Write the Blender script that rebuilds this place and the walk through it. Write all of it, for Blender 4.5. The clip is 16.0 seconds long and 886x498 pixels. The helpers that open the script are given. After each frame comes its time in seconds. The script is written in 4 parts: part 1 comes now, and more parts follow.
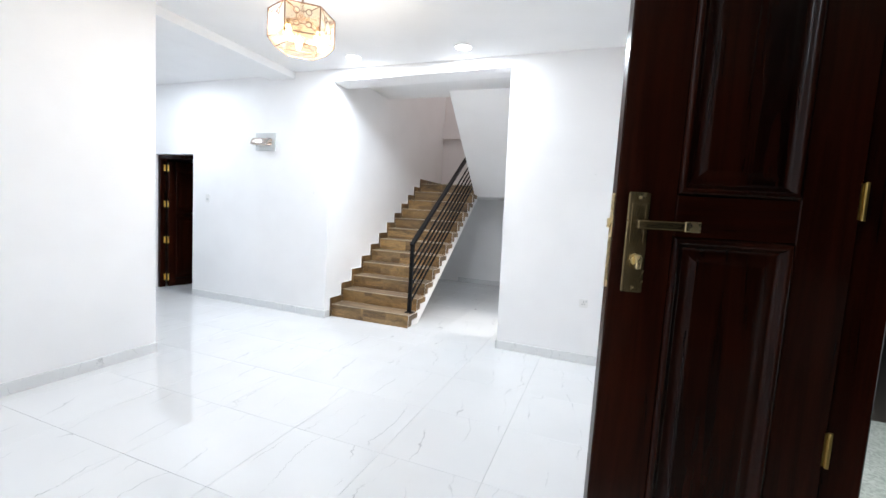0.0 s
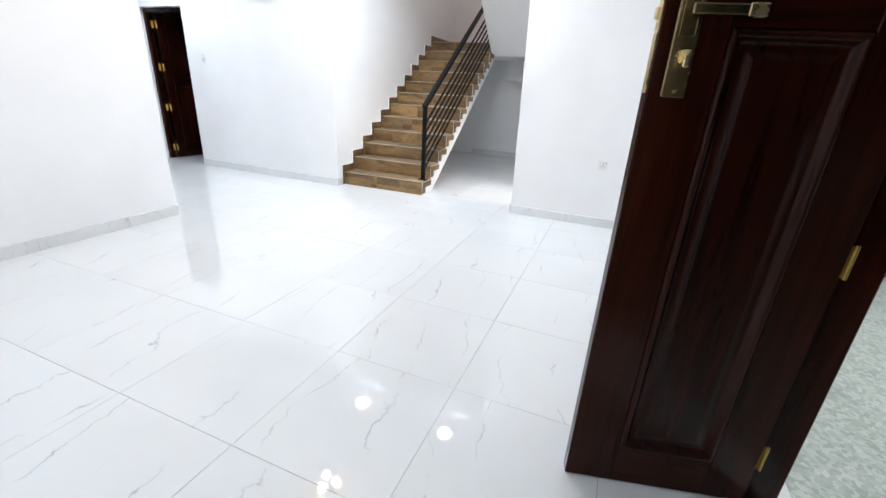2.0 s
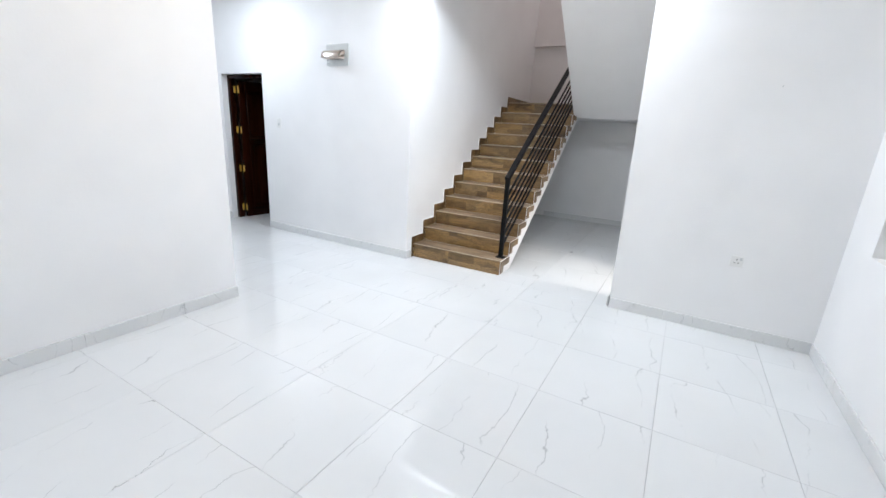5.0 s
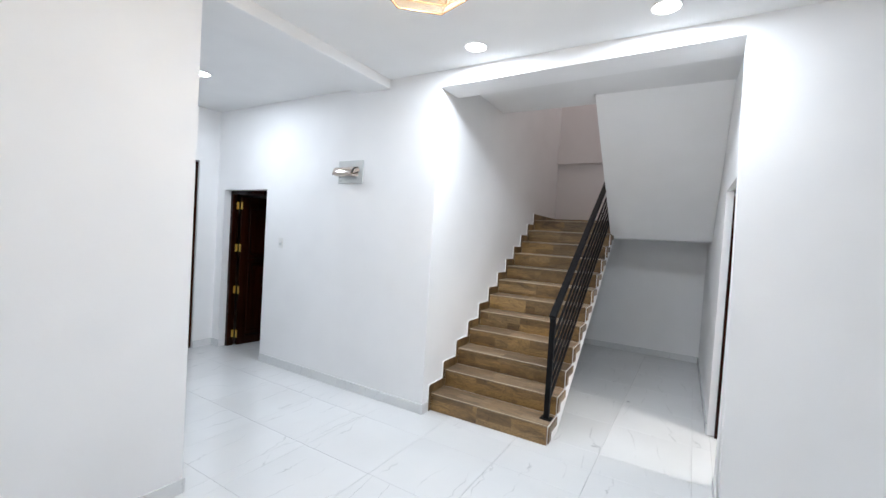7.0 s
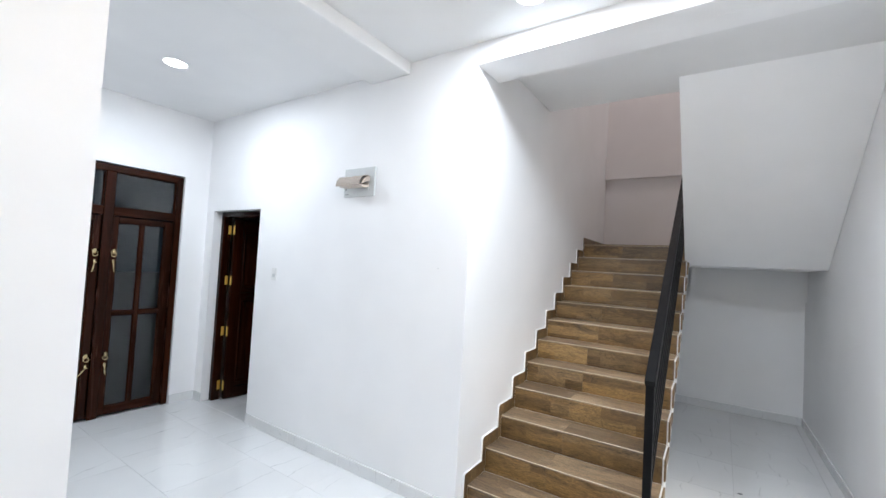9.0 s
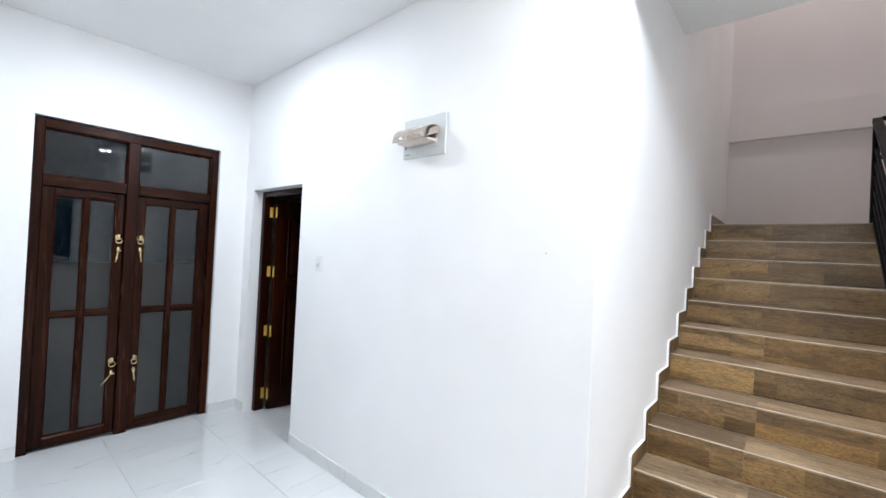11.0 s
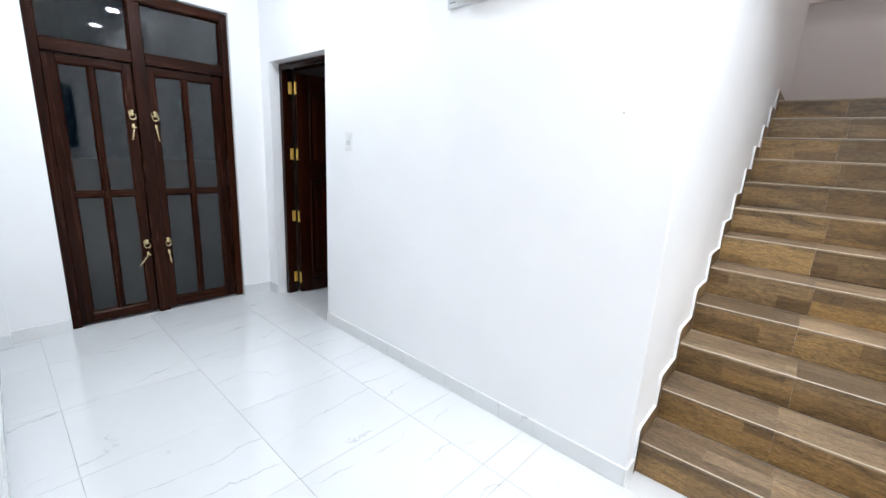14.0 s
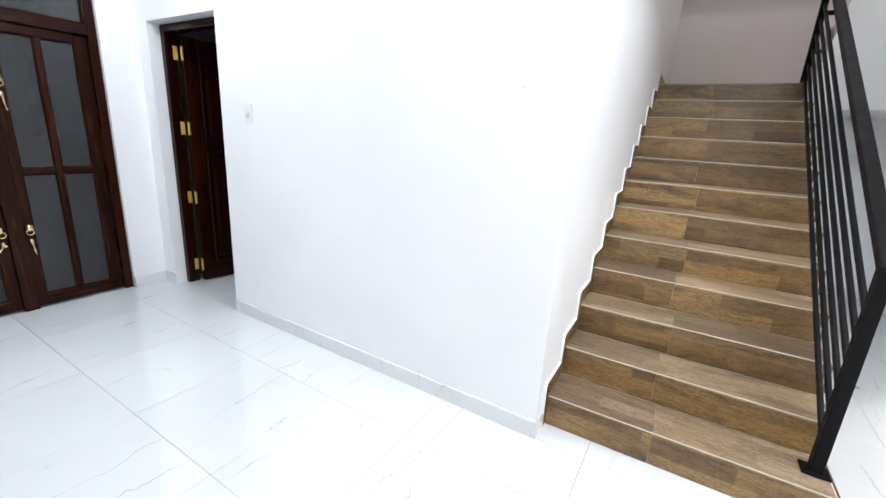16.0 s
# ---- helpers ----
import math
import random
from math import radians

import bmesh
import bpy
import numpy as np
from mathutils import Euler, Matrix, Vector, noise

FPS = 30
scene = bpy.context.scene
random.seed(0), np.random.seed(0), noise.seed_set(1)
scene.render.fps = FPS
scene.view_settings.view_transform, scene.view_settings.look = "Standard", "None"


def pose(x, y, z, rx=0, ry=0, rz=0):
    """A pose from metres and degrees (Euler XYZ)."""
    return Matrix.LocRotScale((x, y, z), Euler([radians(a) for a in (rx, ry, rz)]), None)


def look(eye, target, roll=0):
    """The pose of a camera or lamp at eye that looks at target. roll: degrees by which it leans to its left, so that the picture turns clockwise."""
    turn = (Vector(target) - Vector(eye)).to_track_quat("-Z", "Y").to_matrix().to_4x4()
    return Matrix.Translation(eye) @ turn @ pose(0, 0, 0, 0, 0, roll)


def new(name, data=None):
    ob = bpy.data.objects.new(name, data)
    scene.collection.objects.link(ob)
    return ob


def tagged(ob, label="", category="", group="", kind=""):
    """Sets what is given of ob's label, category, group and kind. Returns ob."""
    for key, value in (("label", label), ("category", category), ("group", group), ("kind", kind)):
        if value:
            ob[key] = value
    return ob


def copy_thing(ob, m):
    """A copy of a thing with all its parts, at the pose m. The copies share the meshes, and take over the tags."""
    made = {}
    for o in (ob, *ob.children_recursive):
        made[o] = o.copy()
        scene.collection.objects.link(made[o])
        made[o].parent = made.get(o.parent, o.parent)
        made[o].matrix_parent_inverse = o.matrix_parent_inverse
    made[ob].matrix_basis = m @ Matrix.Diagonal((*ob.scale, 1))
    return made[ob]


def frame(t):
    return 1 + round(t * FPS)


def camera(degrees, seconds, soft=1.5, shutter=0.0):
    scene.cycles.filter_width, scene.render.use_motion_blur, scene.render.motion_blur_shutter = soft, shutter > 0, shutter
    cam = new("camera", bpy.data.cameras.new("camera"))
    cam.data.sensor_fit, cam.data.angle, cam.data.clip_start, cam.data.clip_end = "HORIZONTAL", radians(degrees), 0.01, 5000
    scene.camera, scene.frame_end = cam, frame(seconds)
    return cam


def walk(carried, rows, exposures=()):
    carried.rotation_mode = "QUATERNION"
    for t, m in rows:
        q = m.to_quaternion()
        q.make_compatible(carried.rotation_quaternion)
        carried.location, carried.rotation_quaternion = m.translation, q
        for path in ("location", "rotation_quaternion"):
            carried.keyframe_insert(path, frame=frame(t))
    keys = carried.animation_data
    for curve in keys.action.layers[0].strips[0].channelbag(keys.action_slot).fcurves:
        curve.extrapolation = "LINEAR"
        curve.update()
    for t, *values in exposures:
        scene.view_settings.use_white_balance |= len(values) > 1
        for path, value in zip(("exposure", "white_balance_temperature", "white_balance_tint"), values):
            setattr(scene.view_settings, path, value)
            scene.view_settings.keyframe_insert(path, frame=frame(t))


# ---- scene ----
cam = camera(93.8, 16.0)
PATH = [
    (0, (-0.014, 0.106, 1.453), (-0.721, 1.969, 1.278), 3.5),
    (0.5, (-0.061, 0.09, 1.401), (-0.753, 1.942, 1.099), 3.5),
    (1, (-0.043, 0.09, 1.353), (-0.739, 1.914, 0.917), 3.4),
    (1.5, (-0.024, 0.089, 1.33), (-0.713, 1.871, 0.74), 3.2),
    (2, (-0.027, 0.117, 1.268), (-0.712, 1.848, 0.538), 3.1),
    (2.5, (-0.059, 0.096, 1.218), (-0.727, 1.785, 0.382), 3.3),
    (3, (-0.108, 0.17, 1.214), (-0.795, 1.817, 0.312), 3.2),
    (3.5, (-0.203, 0.293, 1.25), (-0.936, 1.916, 0.341), 3.3),
    (4, (-0.297, 0.394, 1.327), (-1.1, 2.017, 0.477), 3.3),
    (4.5, (-0.442, 0.493, 1.42), (-1.317, 2.141, 0.698), 3.2),
    (5, (-0.615, 0.628, 1.492), (-1.55, 2.307, 0.939), 3.3),
    (7.5, (-1.385, 1.55, 1.658), (-2.434, 3.252, 1.654), 3.4),
    (8, (-1.547, 1.753, 1.634), (-2.619, 3.442, 1.666), 3.3),
    (8.5, (-1.73, 1.939, 1.64), (-2.822, 3.613, 1.698), 3.3),
    (9, (-1.879, 2.156, 1.627), (-2.999, 3.812, 1.703), 3.2),
    (11.5, (-2.728, 2.826, 1.556), (-4.104, 4.277, 1.527), 3.1),
    (12, (-2.794, 2.814, 1.521), (-4.198, 4.234, 1.402), 3.1),
    (12.5, (-2.828, 2.778, 1.476), (-4.232, 4.186, 1.263), 3.0),
    (13, (-2.835, 2.772, 1.464), (-4.22, 4.18, 1.154), 3.0),
    (13.5, (-2.858, 2.763, 1.451), (-4.205, 4.188, 1.058), 3.0),
    (14, (-2.848, 2.765, 1.416), (-4.155, 4.208, 0.957), 3.0),
    (14.5, (-2.821, 2.77, 1.405), (-4.07, 4.249, 0.902), 3.2),
    (15, (-2.814, 2.775, 1.394), (-4.002, 4.298, 0.874), 3.2),
    (15.5, (-2.811, 2.781, 1.387), (-3.914, 4.364, 0.861), 3.4),
    (16, (-2.817, 2.785, 1.393), (-3.805, 4.441, 0.863), 3.5),
]
walk(cam, [(t, look(eye, target, roll)) for t, eye, target, roll in PATH],
     exposures=[(0, -0.02), (4.0, 0.09), (5.2, -0.24), (7.3, -0.44), (8.5, -0.36), (9.2, -0.18), (11.3, -0.06), (13, -0.02), (16, 0.10)])

# ---- world and lights ----
world = bpy.data.worlds.new("night")
world.use_nodes = True
scene.world = world
world.node_tree.nodes["Background"].inputs["Color"].default_value = (0.02, 0.045, 0.08, 1)
world.node_tree.nodes["Background"].inputs["Strength"].default_value = 0.10

LIVING_Z, HALL_Z, STAIR_Z, BEAM_Z = 3.125, 3.095, 3.16, 3.035
# The last two, to the south, are unseen fill lamps added here.
DOWNLIGHTS = [(-2.785, 4.215, LIVING_Z), (-1.48, 4.20, LIVING_Z), (-5.485, 3.59, HALL_Z), (-2.70, -0.50, LIVING_Z), (-1.40, -0.50, LIVING_Z)]
WATTS = [37, 37, 29, 16, 16]
CHANDELIER_POWER, PORCH_POWER = 30, 80


def lamp(name, kind, place, power, colour, size, aim=(0, 0, -1), spread=180):
    data = bpy.data.lights.new(name, kind)
    data.energy, data.color = power, colour
    if kind == "AREA":
        data.shape, data.size, data.spread = "DISK", size, radians(spread)
    else:
        data.shadow_soft_size = size
    ob = new(name, data)
    ob.matrix_world = look(place, Vector(place) + Vector(aim))
    return ob


for (x, y, z), watts in zip(DOWNLIGHTS, WATTS):
    lamp("downlight_lamp", "AREA", (x, y, z - 0.014), watts, (0.82, 0.902, 1.0), 0.15)
CHANDELIER = (-2.14, 2.60, 2.58)
for a in range(3):
    ang = radians(120 * a + 20)
    lamp("bulb_lamp", "POINT", (CHANDELIER[0] + 0.08 * math.cos(ang), CHANDELIER[1] + 0.08 * math.sin(ang), CHANDELIER[2]),
         CHANDELIER_POWER / 3, (1.0, 0.92, 0.83), 0.035)
lamp("porch_lamp", "AREA", (1.35, 2.9, 2.9), PORCH_POWER, (0.95, 0.98, 1.0), 0.2)
lamp("side_room_lamp", "AREA", (0.85, 5.15, 2.9), 82, (1.0, 0.955, 0.89), 0.8)
lamp("upper_floor_lamp", "AREA", (-2.2, 7.3, 6.0), 24, (1.0, 0.89, 0.865), 0.25)


# ---- materials ----
def nodes_of(name, rough=0.5, metal=0.0, colour=(0.8, 0.8, 0.8)):
    m = bpy.data.materials.new(name)
    m.use_nodes = True
    t = m.node_tree
    b = t.nodes["Principled BSDF"]
    b.inputs["Roughness"].default_value, b.inputs["Metallic"].default_value = rough, metal
    b.inputs["Base Color"].default_value = (*colour, 1)
    return m, t, b


def add(t, kind, links=(), **values):
    n = t.nodes.new(kind)
    for key, value in values.items():
        if key in n.inputs:
            n.inputs[key].default_value = value
        else:
            n.inputs[key.replace("_", " ")].default_value = value
    for src, dst in links:
        t.links.new(src, n.inputs[dst])
    return n


def ramp(t, src, stops):
    n = t.nodes.new("ShaderNodeValToRGB")
    e = n.color_ramp.elements
    while len(e) < len(stops):
        e.new(0.5)
    for el, (p, c) in zip(e, stops):
        el.position, el.color = p, (*c, 1) if len(c) == 3 else c
    t.links.new(src, n.inputs[0])
    return n


def grey(v):
    return (v, v, v)


def coords(t, scale=(1, 1, 1), turn=(0, 0, 0), random_shift=0.0, space="Object"):
    tc = t.nodes.new("ShaderNodeTexCoord")
    mp = t.nodes.new("ShaderNodeMapping")
    mp.inputs["Scale"].default_value = scale
    mp.inputs["Rotation"].default_value = [radians(a) for a in turn]
    src = tc.outputs[space]
    if random_shift:
        info = t.nodes.new("ShaderNodeObjectInfo")
        mul = add(t, "ShaderNodeMath", [(info.outputs["Random"], 0)])
        mul.operation, mul.inputs[1].default_value = "MULTIPLY", random_shift
        ad = t.nodes.new("ShaderNodeVectorMath")
        t.links.new(src, ad.inputs[0])
        t.links.new(mul.outputs[0], ad.inputs[1])
        src = ad.outputs[0]
    t.links.new(src, mp.inputs["Vector"])
    return mp.outputs["Vector"]


def bump(t, b, height, strength, distance):
    n = add(t, "ShaderNodeBump", [(height, "Height")], Strength=strength, Distance=distance)
    t.links.new(n.outputs[0], b.inputs["Normal"])


def paint(name, colour, rough=0.55, relief=0.12):
    m, t, b = nodes_of(name, rough)
    v = coords(t, space="Object")
    big = add(t, "ShaderNodeTexNoise", [(v, "Vector")], Scale=0.9, Detail=3.0, Roughness=0.6)
    dark = tuple(c * 0.95 for c in colour)
    c = ramp(t, big.outputs["Fac"], [(0.35, dark), (0.62, colour)])
    t.links.new(c.outputs[0], b.inputs["Base Color"])
    fine = add(t, "ShaderNodeTexNoise", [(v, "Vector")], Scale=55.0, Detail=4.0, Roughness=0.6)
    wavy = add(t, "ShaderNodeTexNoise", [(v, "Vector")], Scale=3.0, Detail=2.0)
    mix = add(t, "ShaderNodeMath", [(fine.outputs["Fac"], 0), (wavy.outputs["Fac"], 1)])
    mix.operation = "ADD"
    bump(t, b, mix.outputs[0], relief, 0.004)
    return m


def marble(name, base, vein, rough, scale=1.0):
    """Polished white porcelain with sparse thin grey veins."""
    m, t, b = nodes_of(name, rough)
    v = coords(t, (1.0, 1.0, 1.0), (0, 0, -6), 37.0)
    slow = coords(t, (1.0, 0.55, 1.0), (0, 0, -6), 37.0)

    def wander(vec, scale, detail, amount):
        n = add(t, "ShaderNodeTexNoise", [(vec, "Vector")], Scale=scale, Detail=detail, Roughness=0.55)
        k = add(t, "ShaderNodeMath", [(n.outputs["Fac"], 0)])
        k.operation, k.inputs[1].default_value = "MULTIPLY", amount
        return k.outputs[0]

    sep = add(t, "ShaderNodeSeparateXYZ", [(v, "Vector")])
    u = sep.outputs["X"]
    for w in (wander(slow, 1.7 * scale, 1.5, 0.62), wander(v, 9.0 * scale, 2.5, 0.085), wander(v, 26.0 * scale, 4.0, 0.036)):
        s = add(t, "ShaderNodeMath", [(u, 0), (w, 1)])
        s.operation = "ADD"
        u = s.outputs[0]
    saw = add(t, "ShaderNodeMath", [(u, 0)])
    saw.operation, saw.inputs[1].default_value = "PINGPONG", 0.135 / scale
    line = ramp(t, saw.outputs[0], [(0.0, grey(1)), (0.0009, grey(0.8)), (0.0026, grey(0.10)), (0.009, grey(0))])
    mask_n = add(t, "ShaderNodeTexNoise", [(v, "Vector")], Scale=3.4 * scale, Detail=4.0)
    mask = ramp(t, mask_n.outputs["Fac"], [(0.45, grey(0)), (0.62, grey(1))])
    amount = add(t, "ShaderNodeMath", [(line.outputs[0], 0), (mask.outputs[0], 1)])
    amount.operation = "MULTIPLY"
    cloud_n = add(t, "ShaderNodeTexNoise", [(v, "Vector")], Scale=1.3 * scale, Detail=4.0)
    cloud = ramp(t, cloud_n.outputs["Fac"], [(0.3, tuple(c * 0.94 for c in base)), (0.65, base)])
    mix = add(t, "ShaderNodeMix")
    mix.data_type = "RGBA"
    t.links.new(amount.outputs[0], mix.inputs["Factor"])
    t.links.new(cloud.outputs[0], mix.inputs["A"])
    mix.inputs["B"].default_value = (*vein, 1)
    t.links.new(mix.outputs["Result"], b.inputs["Base Color"])
    smear = add(t, "ShaderNodeTexNoise", [(v, "Vector")], Scale=7.0, Detail=3.0)
    r = ramp(t, smear.outputs["Fac"], [(0.3, grey(rough * 0.8)), (0.7, grey(rough * 1.5))])
    t.links.new(r.outputs[0], b.inputs["Roughness"])
    b.inputs["Specular IOR Level"].default_value = 0.72
    return m


def wood(name, dark, light, rough, grain=(2.0, 30.0, 30.0), shift=13.0, coat=0.0, relief=0.15, gloss=0.20):
    """Grain runs along the object's x (or along the axis with the least scale)."""
    m, t, b = nodes_of(name, rough)
    v = coords(t, grain, (0, 0, 0), shift)
    fib = add(t, "ShaderNodeTexNoise", [(v, "Vector")], Scale=1.0, Detail=6.0, Roughness=0.65, Distortion=0.8)
    v2 = coords(t, tuple(g * 0.22 for g in grain), (0, 0, 0), shift * 1.7)
    blot = add(t, "ShaderNodeTexNoise", [(v2, "Vector")], Scale=1.0, Detail=3.0)
    mx = add(t, "ShaderNodeMath", [(fib.outputs["Fac"], 0), (blot.outputs["Fac"], 1)])
    mx.operation = "ADD"
    hf = add(t, "ShaderNodeMath", [(mx.outputs[0], 0)])
    hf.operation, hf.inputs[1].default_value = "MULTIPLY", 0.5
    mid = tuple((p + q) / 2 for p, q in zip(dark, light))
    c = ramp(t, hf.outputs[0], [(0.36, dark), (0.5, mid), (0.64, light)])
    t.links.new(c.outputs[0], b.inputs["Base Color"])
    r = ramp(t, fib.outputs["Fac"], [(0.3, grey(rough * 0.8)), (0.7, grey(min(1, rough * 1.3)))])
    t.links.new(r.outputs[0], b.inputs["Roughness"])
    b.inputs["Coat Weight"].default_value = coat
    b.inputs["Coat Roughness"].default_value = 0.12
    b.inputs["Specular IOR Level"].default_value = gloss
    bump(t, b, fib.outputs["Fac"], relief, 0.002)
    return m


def wood_tile(name, tones):
    """Wood-look porcelain: short plank bands of differing brown, with grain and dark weathering along it."""
    m, t, b = nodes_of(name, 0.42)
    v = coords(t, (1, 1, 1), (0, 0, 0), 29.0)
    br = add(t, "ShaderNodeTexBrick", [(v, "Vector")], Scale=1.0)
    br.inputs["Brick Width"].default_value, br.inputs["Row Height"].default_value = 0.55, 0.083
    br.inputs["Mortar Size"].default_value, br.offset = 0.0, 0.43
    br.inputs["Color1"].default_value, br.inputs["Color2"].default_value = (0, 0, 0, 1), (1, 1, 1, 1)
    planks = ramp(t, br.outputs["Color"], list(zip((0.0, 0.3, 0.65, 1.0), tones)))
    g = coords(t, (9.0, 130.0, 130.0), (0, 0, 0), 29.0)
    fib = add(t, "ShaderNodeTexNoise", [(g, "Vector")], Scale=1.0, Detail=10.0, Roughness=0.76, Distortion=2.6)
    fibre = ramp(t, fib.outputs["Fac"], [(0.36, grey(0.42)), (0.48, grey(0.94)), (0.64, grey(1.34))])
    p = coords(t, (60.0, 190.0, 190.0), (0, 0, 0), 29.0)
    pores = add(t, "ShaderNodeTexNoise", [(p, "Vector")], Scale=1.0, Detail=4.0, Roughness=0.7)
    pore = ramp(t, pores.outputs["Fac"], [(0.38, grey(0.62)), (0.50, grey(1.0)), (0.68, grey(1.16))])
    w = coords(t, (3.2, 13.0, 13.0), (0, 0, 0), 61.0)
    worn = add(t, "ShaderNodeTexNoise", [(w, "Vector")], Scale=1.0, Detail=12.0, Roughness=0.80, Distortion=0.9)
    smudge = ramp(t, worn.outputs["Fac"], [(0.36, (0.36, 0.37, 0.40)), (0.44, (0.70, 0.70, 0.72)), (0.52, (1.0, 1.0, 1.0)), (0.64, (1.20, 1.16, 1.08))])
    info = t.nodes.new("ShaderNodeObjectInfo")
    batch = ramp(t, info.outputs["Random"], [(0.0, (0.56, 0.53, 0.50)), (0.35, (0.86, 0.83, 0.80)), (0.65, (1.06, 1.03, 0.98)), (1.0, (1.26, 1.20, 1.06))])
    col = planks.outputs[0]
    for other in (fibre.outputs[0], pore.outputs[0], smudge.outputs[0], batch.outputs[0]):
        mx = add(t, "ShaderNodeMix")
        mx.data_type, mx.blend_type = "RGBA", "MULTIPLY"
        mx.inputs["Factor"].default_value = 1.0
        t.links.new(col, mx.inputs["A"])
        t.links.new(other, mx.inputs["B"])
        col = mx.outputs["Result"]
    t.links.new(col, b.inputs["Base Color"])
    r = ramp(t, fib.outputs["Fac"], [(0.3, grey(0.26)), (0.7, grey(0.42))])
    t.links.new(r.outputs[0], b.inputs["Roughness"])
    bump(t, b, fib.outputs["Fac"], 0.22, 0.002)
    return m


def metal_paint(name, colour, rough, metal=0.0):
    m, t, b = nodes_of(name, rough, metal, colour)
    v = coords(t)
    n = add(t, "ShaderNodeTexNoise", [(v, "Vector")], Scale=25.0, Detail=3.0)
    r = ramp(t, n.outputs["Fac"], [(0.3, grey(rough * 0.88)), (0.7, grey(min(1, rough * 1.15)))])
    t.links.new(r.outputs[0], b.inputs["Roughness"])
    return m


def crinkled(name, colour, rough):
    """Glossy plastic under a crumpled clear film."""
    m, t, b = nodes_of(name, rough, 0.0, colour)
    v = coords(t, (1.0, 1.0, 1.0))
    folds = add(t, "ShaderNodeTexVoronoi", [(v, "Vector")], Scale=48.0)
    soft = add(t, "ShaderNodeTexNoise", [(v, "Vector")], Scale=30.0, Detail=3.0)
    s = add(t, "ShaderNodeMath", [(folds.outputs["Distance"], 0), (soft.outputs["Fac"], 1)])
    s.operation = "ADD"
    bump(t, b, s.outputs[0], 0.75, 0.006)
    b.inputs["Coat Weight"].default_value = 0.6
    b.inputs["Coat Roughness"].default_value = 0.05
    return m


def terrazzo(name):
    m, t, b = nodes_of(name, 0.35)
    v = coords(t)
    vor = add(t, "ShaderNodeTexVoronoi", [(v, "Vector")], Scale=58.0)
    c = ramp(t, vor.outputs["Color"], [(0.2, (0.22, 0.25, 0.225)), (0.5, (0.36, 0.39, 0.36)), (0.8, (0.52, 0.55, 0.52))])
    n = add(t, "ShaderNodeTexNoise", [(v, "Vector")], Scale=7.0, Detail=5.0)
    c2 = ramp(t, n.outputs["Fac"], [(0.3, (0.30, 0.34, 0.31)), (0.7, (0.46, 0.50, 0.46))])
    mix = add(t, "ShaderNodeMix", Factor=0.5)
    mix.data_type = "RGBA"
    mix.inputs["Factor"].default_value = 0.45
    t.links.new(c.outputs[0], mix.inputs["A"])
    t.links.new(c2.outputs[0], mix.inputs["B"])
    t.links.new(mix.outputs["Result"], b.inputs["Base Color"])
    return m


def glass(name, tint=(0.93, 0.96, 0.96), rough=0.0):
    m, t, b = nodes_of(name, rough, 0.0, tint)
    b.inputs["Transmission Weight"].default_value = 1.0
    b.inputs["IOR"].default_value = 1.42
    return m


def glow(name, colour, strength):
    m, t, b = nodes_of(name, 0.4, 0.0, (0.8, 0.8, 0.8))
    b.inputs["Emission Color"].default_value = (*colour, 1)
    b.inputs["Emission Strength"].default_value = strength
    return m


WALL = paint("white_wall_paint", (0.90, 0.90, 0.905))
# Same white paint; the dim pink light upstairs is mixed into its colour.
UPPER = paint("wall_paint_with_pink_light", (0.80, 0.765, 0.76))
CEIL = paint("ceiling_paint", (0.85, 0.85, 0.85), 0.7)
# Darkened grey: the room's lack of light is put into its wall colour.
DARK_ROOM = paint("room_paint_shaded_dark", (0.22, 0.22, 0.22))
TILE = marble("white_marble_tile", (0.76, 0.77, 0.78), (0.43, 0.44, 0.455), 0.022)
SKIRT = marble("grey_skirting_tile", (0.76, 0.77, 0.775), (0.44, 0.45, 0.46), 0.16, 2.0)
GROUT = paint("tile_grout", (0.55, 0.55, 0.56), 0.9, 0.3)
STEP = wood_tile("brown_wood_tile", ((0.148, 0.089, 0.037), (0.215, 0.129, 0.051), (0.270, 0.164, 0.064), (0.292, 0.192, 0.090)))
# Treads: paler, greyer copy of the riser tile; their sheen is in the colour.
TREAD = wood_tile("brown_wood_tile_sheen", ((0.265, 0.190, 0.122), (0.320, 0.233, 0.150), (0.360, 0.268, 0.178), (0.400, 0.308, 0.215)))
NOSING = metal_paint("cream_step_trim", (0.58, 0.49, 0.37), 0.4)
MAHOGANY = wood("dark_mahogany", (0.0040, 0.0009, 0.0005), (0.030, 0.0062, 0.0024), 0.18, (26.0, 26.0, 1.6), 9.0, 0.0, 0.05, 0.16)
MAHOGANY_RAIL = wood("dark_mahogany_rail", (0.0040, 0.0009, 0.0005), (0.030, 0.0062, 0.0024), 0.18, (1.6, 26.0, 26.0), 9.0, 0.0, 0.05, 0.16)
REDWOOD = wood("red_brown_frame_wood", (0.008, 0.0019, 0.0009), (0.040, 0.0098, 0.0034), 0.24, (26.0, 26.0, 1.6), 5.0, 0.0, 0.06, 0.12)
REDWOOD_RAIL = wood("red_brown_rail_wood", (0.008, 0.0019, 0.0009), (0.040, 0.0098, 0.0034), 0.24, (26.0, 1.6, 26.0), 5.0, 0.0, 0.06, 0.12)
BLACK = metal_paint("black_painted_steel", (0.0042, 0.0042, 0.0048), 0.5)
BLACK.node_tree.nodes["Principled BSDF"].inputs["Specular IOR Level"].default_value = 0.14
GOLD = metal_paint("yellow_brass", (0.80, 0.55, 0.14), 0.42, 0.6)
HINGE_BRASS = metal_paint("dull_brass", (0.34, 0.23, 0.07), 0.38, 1.0)
